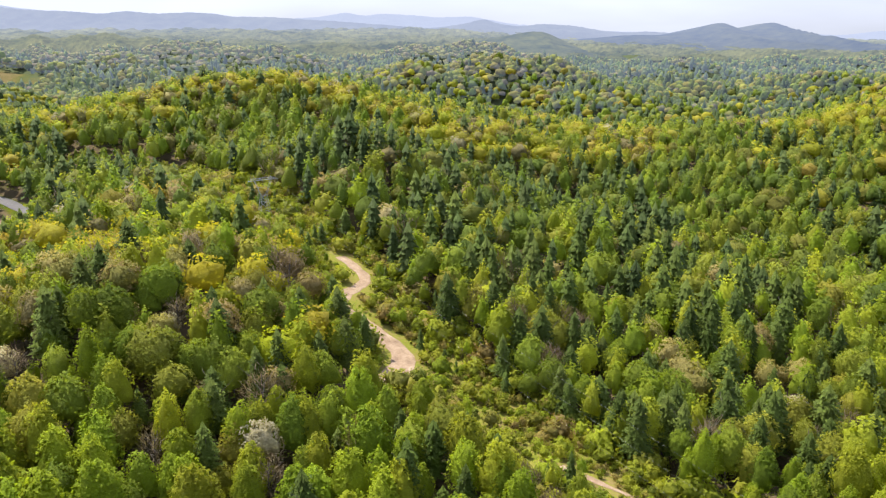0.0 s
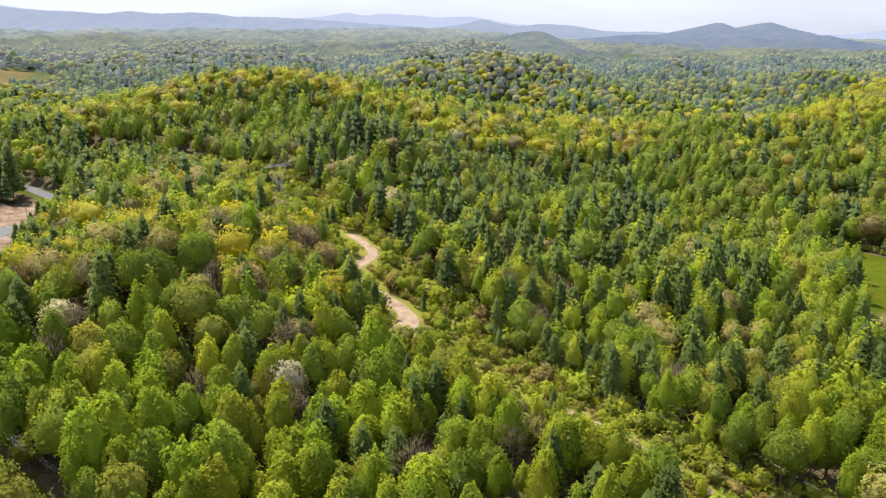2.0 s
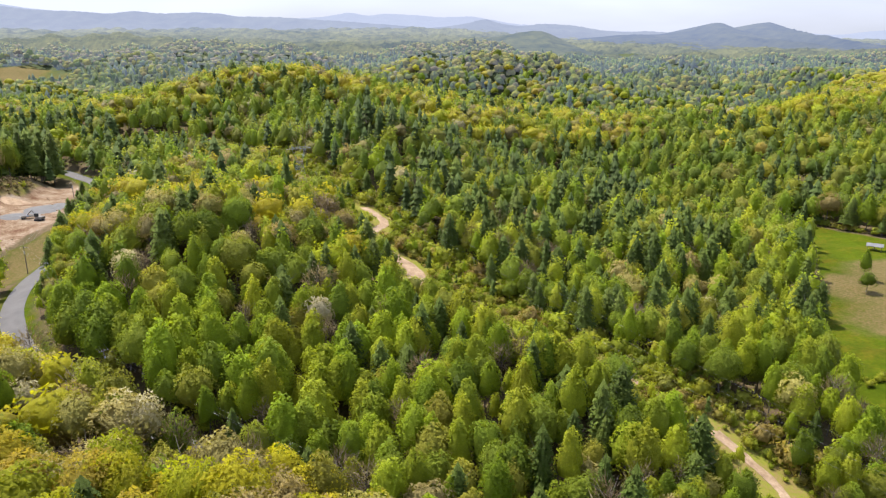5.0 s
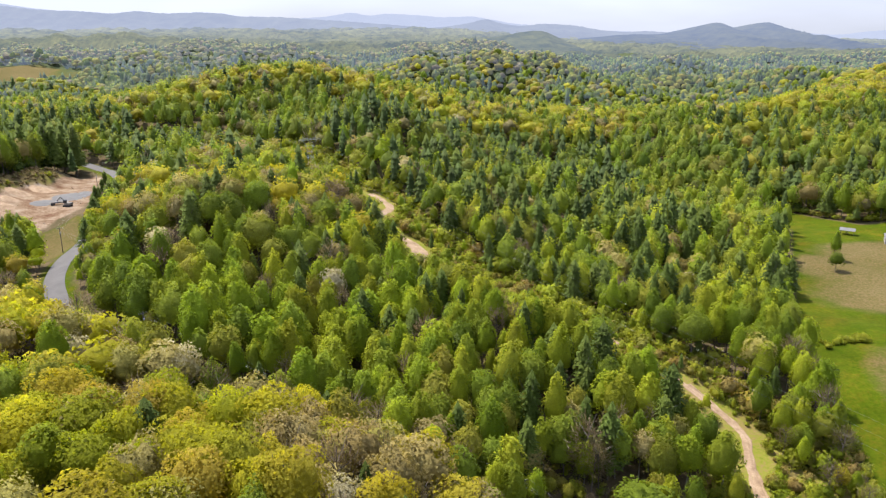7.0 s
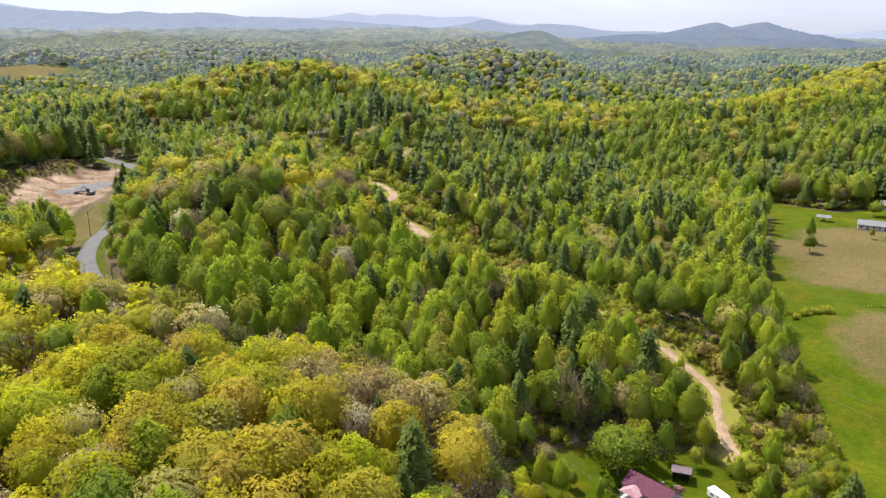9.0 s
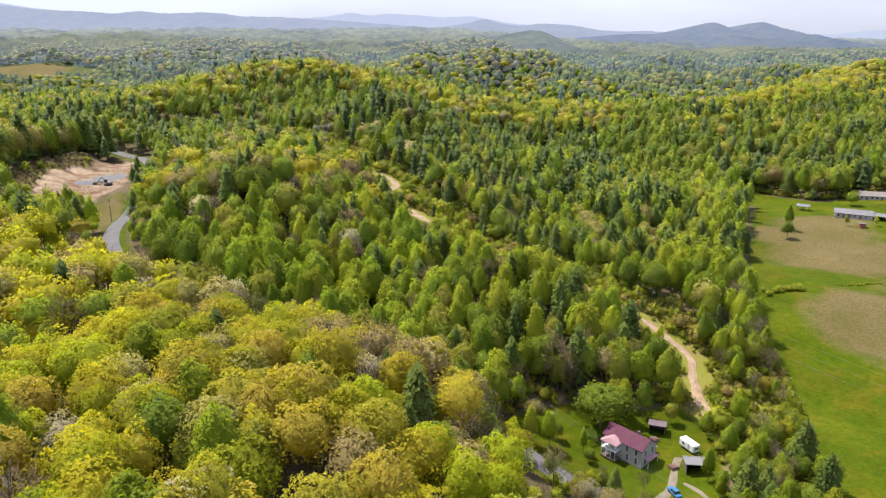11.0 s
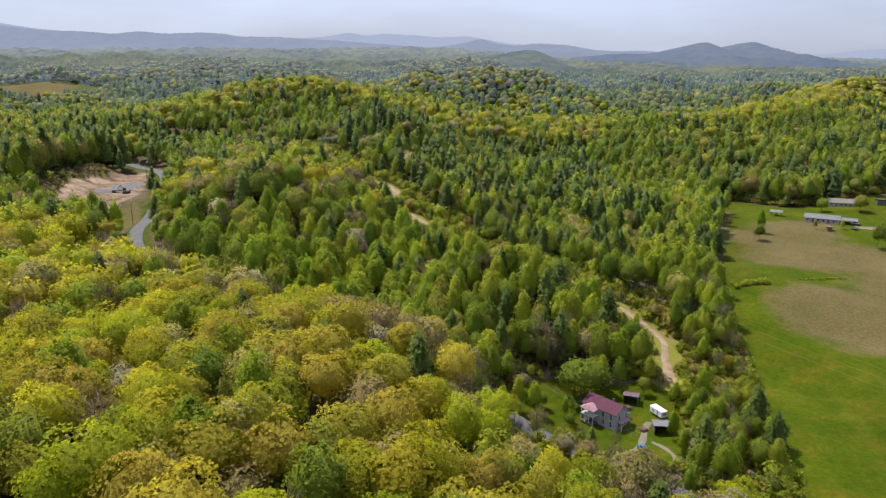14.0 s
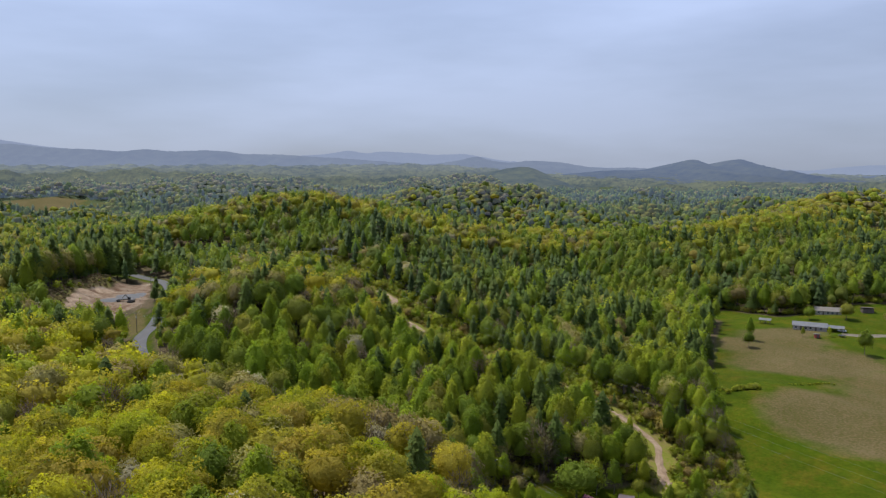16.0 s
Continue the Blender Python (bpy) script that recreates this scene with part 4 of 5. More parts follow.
# scrub on the cleared strip under the power line
shrubs = []
X3, Y3 = sites(-250, 115, -25, 420, 2.0, rng, 0.6)
rut3 = off_line(X3, Y3, TRACK_UP)
X3, Y3 = X3[rut3 > 5.2], Y3[rut3 > 5.2]
d3 = np.minimum(off_line(X3, Y3, CUT), 11 - np.maximum(np.maximum(inside(X3, Y3, BANK), inside(X3, Y3, EDGE)), -20))
for x, y, d in zip(X3.tolist(), Y3.tolist(), d3.tolist()):
    if d < 20 and not (x < -195 and rng.uniform() < 0.8) and rng.uniform() < (0.66 if d < 8 else 0.85):
        if x > -190 and rng.uniform() < (0.035 if d < 9 else 0.09):      # saplings coming up in the scrub
            kind = ("tulip", "tulip", "maple", "pine", "bare")[int(rng.integers(5))]
            shrubs.append((kind, x, y, rng.uniform(0.22, 0.5), rng.uniform(0.8, 1.1), rng.uniform(0, 6.28), rng.uniform(), int(rng.integers(6))))
            continue
        s = rng.choice((0.5, 0.7, 1.0, 1.5, 2.2), p=(0.24, 0.3, 0.26, 0.13, 0.07)) * rng.uniform(0.8, 1.2) * (1.35 if d > 7 else 1)
        if count["shrub"] < 260 and y < 240:
            count["shrub"] += 1
            plant("shrub", x, y, s, rng.uniform(0.9, 1.3), rng)
        else:
            shrubs.append(("shrub", x, y, s, rng.uniform(0.9, 1.3), rng.uniform(0, 6.28), rng.uniform(), int(rng.integers(6))))
forest("scrub", "low mixed scrub on the cleared strip,", shrubs, LOW)


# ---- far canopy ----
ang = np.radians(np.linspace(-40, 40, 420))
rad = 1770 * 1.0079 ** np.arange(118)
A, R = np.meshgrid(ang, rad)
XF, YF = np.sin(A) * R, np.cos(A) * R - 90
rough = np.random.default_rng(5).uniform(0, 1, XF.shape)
rise = np.clip((R - 1700) / 2700, 0, 1) * np.clip((10 - np.degrees(A)) / 9, 0, 1)      # canopy lifted with distance, except to the right, to fit the camera's view
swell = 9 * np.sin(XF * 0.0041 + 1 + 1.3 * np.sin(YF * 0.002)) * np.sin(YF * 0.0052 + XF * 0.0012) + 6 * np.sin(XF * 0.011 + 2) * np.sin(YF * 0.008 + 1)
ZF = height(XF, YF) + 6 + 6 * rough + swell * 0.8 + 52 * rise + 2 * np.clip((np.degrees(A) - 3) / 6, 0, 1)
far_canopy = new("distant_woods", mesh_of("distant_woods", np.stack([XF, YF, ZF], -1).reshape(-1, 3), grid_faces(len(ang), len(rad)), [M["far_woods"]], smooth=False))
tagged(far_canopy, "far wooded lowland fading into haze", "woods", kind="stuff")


# ---- buildings, poles and machines ----
M["roof_red"] = rough_surface("faded_red_metal_roof", [(0.3, (0.058, 0.013, 0.027)), (0.7, (0.10, 0.025, 0.045))], 0.7, 0.8, 0.1, 10)
M["roof_pink"] = rough_surface("rust_pink_porch_roof", [(0.3, (0.25, 0.12, 0.13)), (0.7, (0.36, 0.22, 0.23))], 0.9, 0.8, 0.1, 10)
M["siding"] = rough_surface("weathered_white_siding", [(0.3, (0.22, 0.205, 0.19)), (0.7, (0.36, 0.34, 0.32))], 0.5, 0.8, 0.2, 14)
M["trim"] = rough_surface("white_trim", [(0.3, (0.5, 0.5, 0.48)), (0.7, (0.66, 0.66, 0.64))], 1.0, 0.6, 0.05)
M["tan"] = rough_surface("tan_siding", [(0.3, (0.25, 0.22, 0.18)), (0.7, (0.36, 0.32, 0.27))], 0.5, 0.8, 0.15, 14)
M["roof_white"] = rough_surface("pale_metal_roof", [(0.3, (0.105, 0.10, 0.10)), (0.7, (0.155, 0.15, 0.148))], 0.4, 0.75, 0.05, 12)
M["roof_tan"] = rough_surface("tan_shingle_roof", [(0.3, (0.13, 0.108, 0.085)), (0.7, (0.175, 0.15, 0.125))], 0.4, 0.8, 0.2, 20)
M["old_wood"] = rough_surface("weathered_wood", [(0.3, (0.06, 0.045, 0.035)), (0.7, (0.13, 0.105, 0.085))], 1.2, 0.9, 0.4, 12)
M["rust_roof"] = rough_surface("rusty_shed_roof", [(0.3, (0.07, 0.05, 0.055)), (0.7, (0.15, 0.105, 0.11))], 0.9, 0.7, 0.2, 10)
M["steel"] = rough_surface("galvanised_steel", [(0.3, (0.24, 0.245, 0.25)), (0.7, (0.36, 0.365, 0.37))], 2.0, 0.6, 0.05, 8, 0.4)
M["wire"] = rough_surface("bright_aluminium_wire", [(0.3, (0.12, 0.12, 0.13)), (0.7, (0.2, 0.2, 0.21))], 2.0, 0.5, 0.0, 8, 0.4)
M["rubber"] = rough_surface("black_rubber", [(0.3, (0.015, 0.015, 0.016)), (0.7, (0.03, 0.03, 0.03))], 3.0, 0.8)
M["blue"] = rough_surface("faded_blue_paint", [(0.3, (0.02, 0.09, 0.19)), (0.7, (0.035, 0.13, 0.26))], 2.0, 0.35, 0.0)
M["digger"] = rough_surface("dusty_machine_paint", [(0.3, (0.09, 0.085, 0.08)), (0.7, (0.19, 0.17, 0.14))], 1.2, 0.85)
M["red_wood"] = rough_surface("red_painted_boards", [(0.3, (0.2, 0.04, 0.035)), (0.7, (0.3, 0.08, 0.06))], 1.0, 0.8)
M["gravel"] = rough_surface("pale_gravel", [(0.3, (0.10, 0.08, 0.05)), (0.7, (0.18, 0.148, 0.105))], 0.5, 0.95, 0.5, 10)
M["grey_gravel"] = rough_surface("grey_crushed_stone", [(0.3, (0.08, 0.077, 0.075)), (0.7, (0.125, 0.12, 0.118))], 0.4, 0.95, 0.6, 10)


def glass_material():
    m, nt, out = material("window_glass")
    b = node(nt, "ShaderNodeBsdfPrincipled", Roughness=0.06)
    b.inputs["Base Color"].default_value = (0.02, 0.025, 0.03, 1)
    nt.links.new(b.outputs[0], out.inputs[0])
    return m


M["glass"] = glass_material()


def box(bm, x, y, z, sx, sy, sz, bevel=0.0):
    """A box with its middle at x, y and its foot at z."""
    made = bmesh.ops.create_cube(bm, size=1, matrix=Matrix.Translation((x, y, z + sz / 2)) @ Matrix.Diagonal((sx, sy, sz, 1)))
    if bevel:
        edges = {e for v in made["verts"] for e in v.link_edges}
        bmesh.ops.bevel(bm, geom=list(edges), offset=bevel, segments=1, affect="EDGES")
    return bm


def bar(bm, a, b, r, sides=4):
    """A thin bar from a to b."""
    a, b = Vector(a), Vector(b)
    m = Matrix.Translation((a + b) / 2) @ (b - a).to_track_quat("Z", "Y").to_matrix().to_4x4()
    bmesh.ops.create_cone(bm, cap_ends=True, segments=sides, radius1=r, radius2=r, depth=(b - a).length, matrix=m)
    return bm


def one_box(name, mat, parent, *dims, label="", bevel=0.02):
    return part(name, box(bmesh.new(), *dims, bevel=bevel), mat, parent, label)


def thing(name, label, category, x, y, turn=0.0, lift=0.0, group=""):
    ob = tagged(new(name), label, category, group)
    ob.matrix_basis = pose(x, y, float(height(x, y)) + lift, 0, 0, turn)
    return ob


def gable_roof(length, depth, z, rise, over=0.35, thick=0.12):
    """Two sloping slabs with the ridge along x."""
    bm = bmesh.new()
    for s in (-1, 1):
        o = [(-length / 2 - over, 0, z + rise), (length / 2 + over, 0, z + rise), (length / 2 + over, s * (depth / 2 + over), z - over * rise / (depth / 2)), (-length / 2 - over, s * (depth / 2 + over), z - over * rise / (depth / 2))]
        lo = [bm.verts.new(v) for v in o]
        hi = [bm.verts.new((v[0], v[1], v[2] + thick)) for v in o]
        for f in ((lo[3], lo[2], lo[1], lo[0]), (hi[0], hi[1], hi[2], hi[3]), *((lo[i], lo[(i + 1) % 4], hi[(i + 1) % 4], hi[i]) for i in range(4))):
            bm.faces.new(f)
    bmesh.ops.recalc_face_normals(bm, faces=bm.faces[:])
    return bm


def gable_walls(length, depth, z, rise):
    """A house's body with its two pointed end walls."""
    bm = bmesh.new()
    prof = [(-depth / 2, -0.4), (depth / 2, -0.4), (depth / 2, z), (0, z + rise), (-depth / 2, z)]
    a = [bm.verts.new((-length / 2, y, h)) for y, h in prof]
    b = [bm.verts.new((length / 2, y, h)) for y, h in prof]
    bm.faces.new(a[::-1])
    bm.faces.new(b)
    for i in range(5):
        bm.faces.new((a[i], a[(i + 1) % 5], b[(i + 1) % 5], b[i]))
    bmesh.ops.recalc_face_normals(bm, faces=bm.faces[:])
    return bm


def window(parent, x, y, z, w, h, facing, trim=None):
    """A framed sash; facing: 'y-', 'y+', 'x+' or 'x-'."""
    trim = trim or M["trim"]
    s = 1 if facing[1] == "+" else -1
    along = facing[0] == "y"
    d = (w, 0.09, h) if along else (0.09, w, h)
    frame_ob = one_box("window", trim, parent, x + (0 if along else s * 0.03), y + (s * 0.03 if along else 0), z, *d, bevel=0.01)
    n = 0.018
    for k in (0, 1):
        ww, hh = w - 0.16, h / 2 - 0.1
        zz = z + 0.07 + k * (h / 2 - 0.01)
        dims = (ww, n, hh) if along else (n, ww, hh)
        one_box("pane", M["glass"], frame_ob, x + (0 if along else s * 0.085), y + (s * 0.085 if along else 0), zz, *dims, bevel=0.0)
    return frame_ob


def seams(parent, length, depth, z, rise, mat, step=0.6):
    """Standing seams of a metal roof."""
    run = math.hypot(depth / 2 + 0.35, rise * (1 + 0.7 / depth))
    for s in (-1, 1):
        x = -length / 2
        while x <= length / 2 + 0.01:
            bm = bmesh.new()
            bar(bm, (x, 0, z + rise + 0.13), (x, s * (depth / 2 + 0.33), z - 0.33 * rise / (depth / 2) + 0.13), 0.03)
            part("seam", bm, mat, parent)
            x += step


# the farmhouse: its front looks across the yard to the road
def farmhouse(x, y, turn):
    ob = thing("farmhouse", "old two-storey white farmhouse with faded red metal roof and small porch", "house", x, y, turn)
    L, D, H, R = 12.0, 6.2, 5.3, 2.1
    part("wall", gable_walls(L, D, H, R), M["siding"], ob, "weathered white board siding")
    roof = part("roof", gable_roof(L, D, H, R), M["roof_red"], ob, "faded red metal roof")
    seams(roof, L, D, H, R, M["roof_red"], 0.8)
    one_box("foundation", M["old_wood"], ob, 0, 0, -0.6, L + 0.08, D + 0.08, 0.7)
    for px in (-4.6, 1.6, 4.4):
        window(ob, px, -D / 2, 3.3, 0.95, 1.5, "y-")
    for px in (1.8, 4.4):
        window(ob, px, -D / 2, 0.9, 0.95, 1.6, "y-")
    for py in (-1.5, 1.5):
        window(ob, L / 2, py, 3.3, 0.85, 1.4, "x+")
        window(ob, L / 2, py, 0.9, 0.85, 1.5, "x+")
    for px in (-4, 0, 4):
        window(ob, px, D / 2, 3.3, 0.95, 1.5, "y+")
    porch = one_box("porch", M["old_wood"], ob, -2.6, -D / 2 - 1.25, 0.1, 4.6, 2.5, 0.35)
    upper = one_box("balcony_floor", M["trim"], ob, -2.6, -D / 2 - 1.25, 2.75, 4.6, 2.5, 0.22)
    for px in (-4.75, -3.3, -1.9, -0.45):
        one_box("porch_post", M["trim"], ob, px, -D / 2 - 2.35, 0.45, 0.16, 0.16, 2.3)
        one_box("balcony_post", M["trim"], ob, px, -D / 2 - 2.35, 2.97, 0.14, 0.14, 1.95)
    one_box("balcony_rail", M["trim"], ob, -2.6, -D / 2 - 2.36, 3.75, 4.5, 0.08, 0.1)
    k = -4.6
    while k < -0.5:
        one_box("baluster", M["trim"], ob, k, -D / 2 - 2.36, 2.97, 0.05, 0.05, 0.8, bevel=0)
        k += 0.28
    one_box("door", M["old_wood"], ob, -2.6, -D / 2 - 0.03, 0.45, 0.95, 0.08, 2.05)
    bm = bmesh.new()
    zt, ya, yb = 4.9, -D / 2 + 0.3, -D / 2 - 2.75
    pts = [(-5.1, ya, zt), (-0.1, ya, zt), (-0.1, yb, zt - 0.05), (-5.1, yb, zt - 0.05), (-2.6, ya, zt + 1.25), (-2.6, yb + 0.8, zt + 1.2)]
    v = [bm.verts.new(q) for q in pts]
    for f in ((0, 4, 5, 3), (4, 1, 2, 5), (3, 5, 2), (0, 3, 2, 1), (0, 1, 4)):
        bm.faces.new([v[i] for i in f])
    bmesh.ops.recalc_face_normals(bm, faces=bm.faces[:])
    part("porch_roof", bm, M["roof_pink"], ob, "pale rusted porch roof")
    side = one_box("lean_to", M["siding"], ob, 2.2, D / 2 + 1.2, -0.3, 5.0, 2.5, 2.9)
    part("lean_to_roof", box(bmesh.new(), 2.2, D / 2 + 1.25, 2.62, 5.4, 2.9, 0.14), M["roof_white"], ob, "pale metal lean-to roof")
    bm = box(bmesh.new(), 2.4, 0.5, H + 1.2, 0.6, 0.6, 1.6, 0.03)
    part("chimney", bm, M["rust_roof"], ob, "old brick chimney")
    part("side_porch_roof", box(bmesh.new(), L / 2 + 0.7, 0.3, 2.5, 1.5, 4.6, 0.12), M["roof_pink"], ob)
    for py in (-1.8, 2.4):
        one_box("side_porch_post", M["trim"], ob, L / 2 + 1.3, py, -0.3, 0.12, 0.12, 2.8)
    return ob


fx, fy = 48.0, 36.4
farmhouse(fx, fy, -49.5)


def shed(name, label, x, y, turn, L, D, H, wall, roof, open_front=True):
    ob = thing(name, label, "shed", x, y, turn)
    for sx in (-1, 1):
        one_box("side_wall", wall, ob, sx * (L / 2 - 0.06), 0, -0.5, 0.12, D, H + 0.5)
    one_box("back_wall", wall, ob, 0, D / 2 - 0.06, -0.5, L - 0.26, 0.12, H + 0.5)
    if not open_front:
        one_box("front_wall", wall, ob, 0, -D / 2 + 0.06, -0.5, L - 0.26, 0.12, H + 0.4)
        one_box("door", M["old_wood"], ob, 0.2, -D / 2 - 0.03, 0, 0.9, 0.06, 1.9)
    bm = box(bmesh.new(), 0, 0, 0, L + 0.7, D + 0.8, 0.12)
    bmesh.ops.rotate(bm, verts=bm.verts[:], cent=(0, 0, 0), matrix=Matrix.Rotation(radians(-7), 3, "X"))
    bmesh.ops.translate(bm, verts=bm.verts[:], vec=(0, 0, H + 0.1))
    part("roof", bm, roof, ob)
    return ob


shed("old_shed", "dark weathered wooden shed with a rusty roof", 58.2, 46.4, -20, 4.2, 3.6, 2.5, M["old_wood"], M["rust_roof"])
shed("open_garage", "low open garage with a pale metal roof beside a wood pile", 62.6, 27.2, -8, 5.2, 4.4, 2.2, M["old_wood"], M["roof_white"])


def camper(x, y, turn):
    ob = thing("camper_trailer", "white travel trailer parked on the grass", "camper", x, y, turn)
    part("body", box(bmesh.new(), 0, 0, 0.55, 2.3, 5.4, 2.1, 0.18), M["trim"], ob, "white aluminium body")
    one_box("roof_vent", M["siding"], ob, 0, 0.6, 2.66, 0.5, 0.5, 0.12)
    window(ob, -1.15, 1.0, 1.4, 1.0, 0.7, "x-")
    window(ob, 0, -2.7, 1.4, 1.3, 0.7, "y-")
    one_box("door", M["siding"], ob, -1.17, -0.9, 0.7, 0.05, 0.7, 1.75)
    for sx in (-1, 1):
        bm = bmesh.new()
        bar(bm, (sx * 1.06, -0.3, 0.33), (sx * 0.84, -0.3, 0.33), 0.34, 14)
        part("wheel", bm, M["rubber"], ob, "black tyre")
    bm = bmesh.new()
    for sx in (-0.6, 0.6):
        bar(bm, (sx, -2.6, 0.5), (0, -3.8, 0.45), 0.05)
    part("tow_bar", bm, M["steel"], ob)
    one_box("jack_stand", M["steel"], ob, 0, -3.7, -0.1, 0.1, 0.1, 0.6)


camper(64.0, 36.6, 24)


def car(name, label, x, y, turn, paint):
    ob = thing(name, label, "car", x, y, turn)
    bm = box(bmesh.new(), 0, 0, 0.35, 1.75, 4.3, 0.6, 0.14)
    part("body", bm, paint, ob)
    bm = bmesh.new()
    made = bmesh.ops.create_cube(bm, size=1, matrix=Matrix.Translation((0, -0.2, 1.2)) @ Matrix.Diagonal((1.55, 2.4, 0.55, 1)))
    for v in made["verts"]:
        if v.co.z > 1.2:
            v.co.x *= 0.8
            v.co.y = -0.2 + (v.co.y + 0.2) * 0.66
    cab = part("cabin", bm, M["glass"], ob, "dark glass cabin")
    one_box("roof", paint, ob, 0, -0.2, 1.475, 1.22, 1.55, 0.06)
    for sx in (-1, 1):
        for yy in (-1.35, 1.35):
            bm = bmesh.new()
            bar(bm, (sx * 0.9, yy, 0.32), (sx * 0.68, yy, 0.32), 0.32, 14)
            part("wheel", bm, M["rubber"], ob, "black tyre")


car("car", "faded blue car parked in the gravel drive", 54.6, 17.6, 15, M["blue"])

rng = np.random.default_rng(21)


def log_pile(x, y):
    ob = thing("wood_pile", "stack of cut reddish firewood beside the garage", "wood pile", x, y, 20)
    for k in range(22):
        row, col = k // 7, k % 7
        bm = bmesh.new()
        a = rng.uniform(-0.12, 0.12)
        bar(bm, (-0.9, col * 0.3 - 0.9 + row * 0.1 + a, 0.1 + row * 0.24), (0.9, col * 0.3 - 0.9 + row * 0.1 - a, 0.1 + row * 0.24), 0.14, 7)
        part("log", bm, M["red_wood"] if k % 3 == 0 else M["bark"], ob)


log_pile(57.6, 28.4)
log_pile(56.4, 41.8)


# ranch houses by the pasture
def ranch_house(x, y, turn, L, D, H, R, wall, roof, label, carport=0.0):
    ob = thing("ranch_house", label, "house", x, y, turn)
    part("wall", gable_walls(L, D, H, R), wall, ob)
    part("roof", gable_roof(L, D, H, R, 0.5), roof, ob)
    k = -L / 2 + 1.6
    i = 0
    while k < L / 2 - 1:
        if i % 3 == 1:
            one_box("door", M["old_wood"], ob, k, -D / 2 - 0.02, 0.1, 0.95, 0.07, 2.05)
        else:
            window(ob, k, -D / 2, 0.9, 1.5, 1.2, "y-")
        k += 2.5
        i += 1
    window(ob, -L / 2, 0, 0.9, 1.2, 1.2, "x-")
    if carport:
        part("carport_roof", gable_roof(carport, D * 0.8, H - 0.25, R * 0.6, 0.3), roof, ob).location = (L / 2 + carport / 2 + 0.4, 0.4, 0)
        for sx in (1.0, carport):
            for sy in (-1, 1):
                one_box("carport_post", M["trim"], ob, L / 2 + sx, 0.4 + sy * D * 0.36, -0.4, 0.14, 0.14, H + 0.2)
    return ob


ranch_house(207.2, 231.2, -27, 17, 8, 2.6, 1.5, M["tan"], M["roof_white"], "long single-storey house with pale metal roof and carport", 8.0)
ranch_house(236.0, 267.5, -18, 14, 8, 2.6, 1.7, M["tan"], M["roof_tan"], "single-storey house with tan roof at the wood's edge")


def collapsed_shed(x, y, turn):
    """A fallen shed: a sagging roof on leaning boards, with loose planks about it."""
    ob = thing("collapsed_shed", "dark collapsed wooden shed overgrown at the pasture edge", "shed", x, y, turn)
    r4 = np.random.default_rng(9)
    for k in range(9):
        bm = box(bmesh.new(), 0, 0, 0, 0.5, 4.6 + r4.uniform(-0.6, 0.4), 0.06)
        bmesh.ops.rotate(bm, verts=bm.verts[:], cent=(0, 0, 0), matrix=Matrix.Rotation(radians(r4.uniform(-14, 14)), 3, "X") @ Matrix.Rotation(radians(r4.uniform(-9, 9)), 3, "Z"))
        bmesh.ops.translate(bm, verts=bm.verts[:], vec=(-2.3 + k * 0.58, r4.uniform(-0.3, 0.3), 1.55 + 0.35 * math.sin(k)))
        part("roof_board", bm, M["old_wood"] if k % 3 else M["rust_roof"], ob)
    for k in range(12):
        bm = bmesh.new()
        sx, sy = (-1, 1)[k % 2] * 2.3, -2.0 + (k // 2) * 0.8
        bar(bm, (sx, sy, -0.3), (sx * 0.85 + r4.uniform(-0.4, 0.4), sy + r4.uniform(-0.4, 0.4), 1.7), 0.11)
        part("wall_board", bm, M["old_wood"], ob)
    for k in range(10):
        bm = bmesh.new()
        a = r4.uniform(0, 6.28)
        px, py = 3.2 * math.cos(a), 2.8 * math.sin(a)
        bar(bm, (px, py, 0.05), (px + r4.uniform(-1.4, 1.4), py + r4.uniform(-1.4, 1.4), 0.25), 0.08)
        part("loose_plank", bm, M["old_wood"], ob)
    return ob


collapsed_shed(79, 3.5, 25)
ranch_house(-372, 578, 12, 14, 9, 2.8, 2.2, M["tan"], M["roof_white"], "single-storey house with grey roof among the trees")
shed("barn", "small rust-brown barn beside the gravel drive", 257, 262, -14, 6.0, 5.0, 2.6, M["old_wood"], M["rust_roof"], False)
car("car", "dark car parked beside the gravel drive", 247, 221, 80, M["rubber"])


def pavilion(x, y, turn):
    ob = thing("picnic_shelter", "open shelter with grey roof on wooden posts", "shelter", x, y, turn)
    part("roof", gable_roof(6.0, 4.4, 2.4, 0.8), M["roof_white"], ob)
    for sx in (-2.7, 0, 2.7):
        for sy in (-1.9, 1.9):
            one_box("post", M["old_wood"], ob, sx, sy, -0.5, 0.16, 0.16, 2.85)
    one_box("table", M["old_wood"], ob, 0, 0, 0.7, 2.0, 0.9, 0.08)
    for sx in (-0.7, 0.7):
        one_box("table_leg", M["old_wood"], ob, sx, 0, -0.2, 0.12, 0.6, 0.9)


pavilion(190.5, 250, -30)
shed("garden_shed", "small red garden shed with pale roof on the pasture", 201.8, 212.4, -10, 2.4, 2.2, 1.9, M["red_wood"], M["roof_white"], False)


def trampoline(x, y):
    ob = thing("trampoline", "round black trampoline on steel legs", "trampoline", x, y)
    bm = bmesh.new()
    bar(bm, (0, 0, 0.82), (0, 0, 0.86), 1.9, 24)
    part("mat", bm, M["rubber"], ob)
    for k in range(6):
        a = k * math.pi / 3
        bm = bmesh.new()
        bar(bm, (1.85 * math.cos(a), 1.85 * math.sin(a), -0.2), (1.85 * math.cos(a), 1.85 * math.sin(a), 0.84), 0.04)
        part("leg", bm, M["steel"], ob)


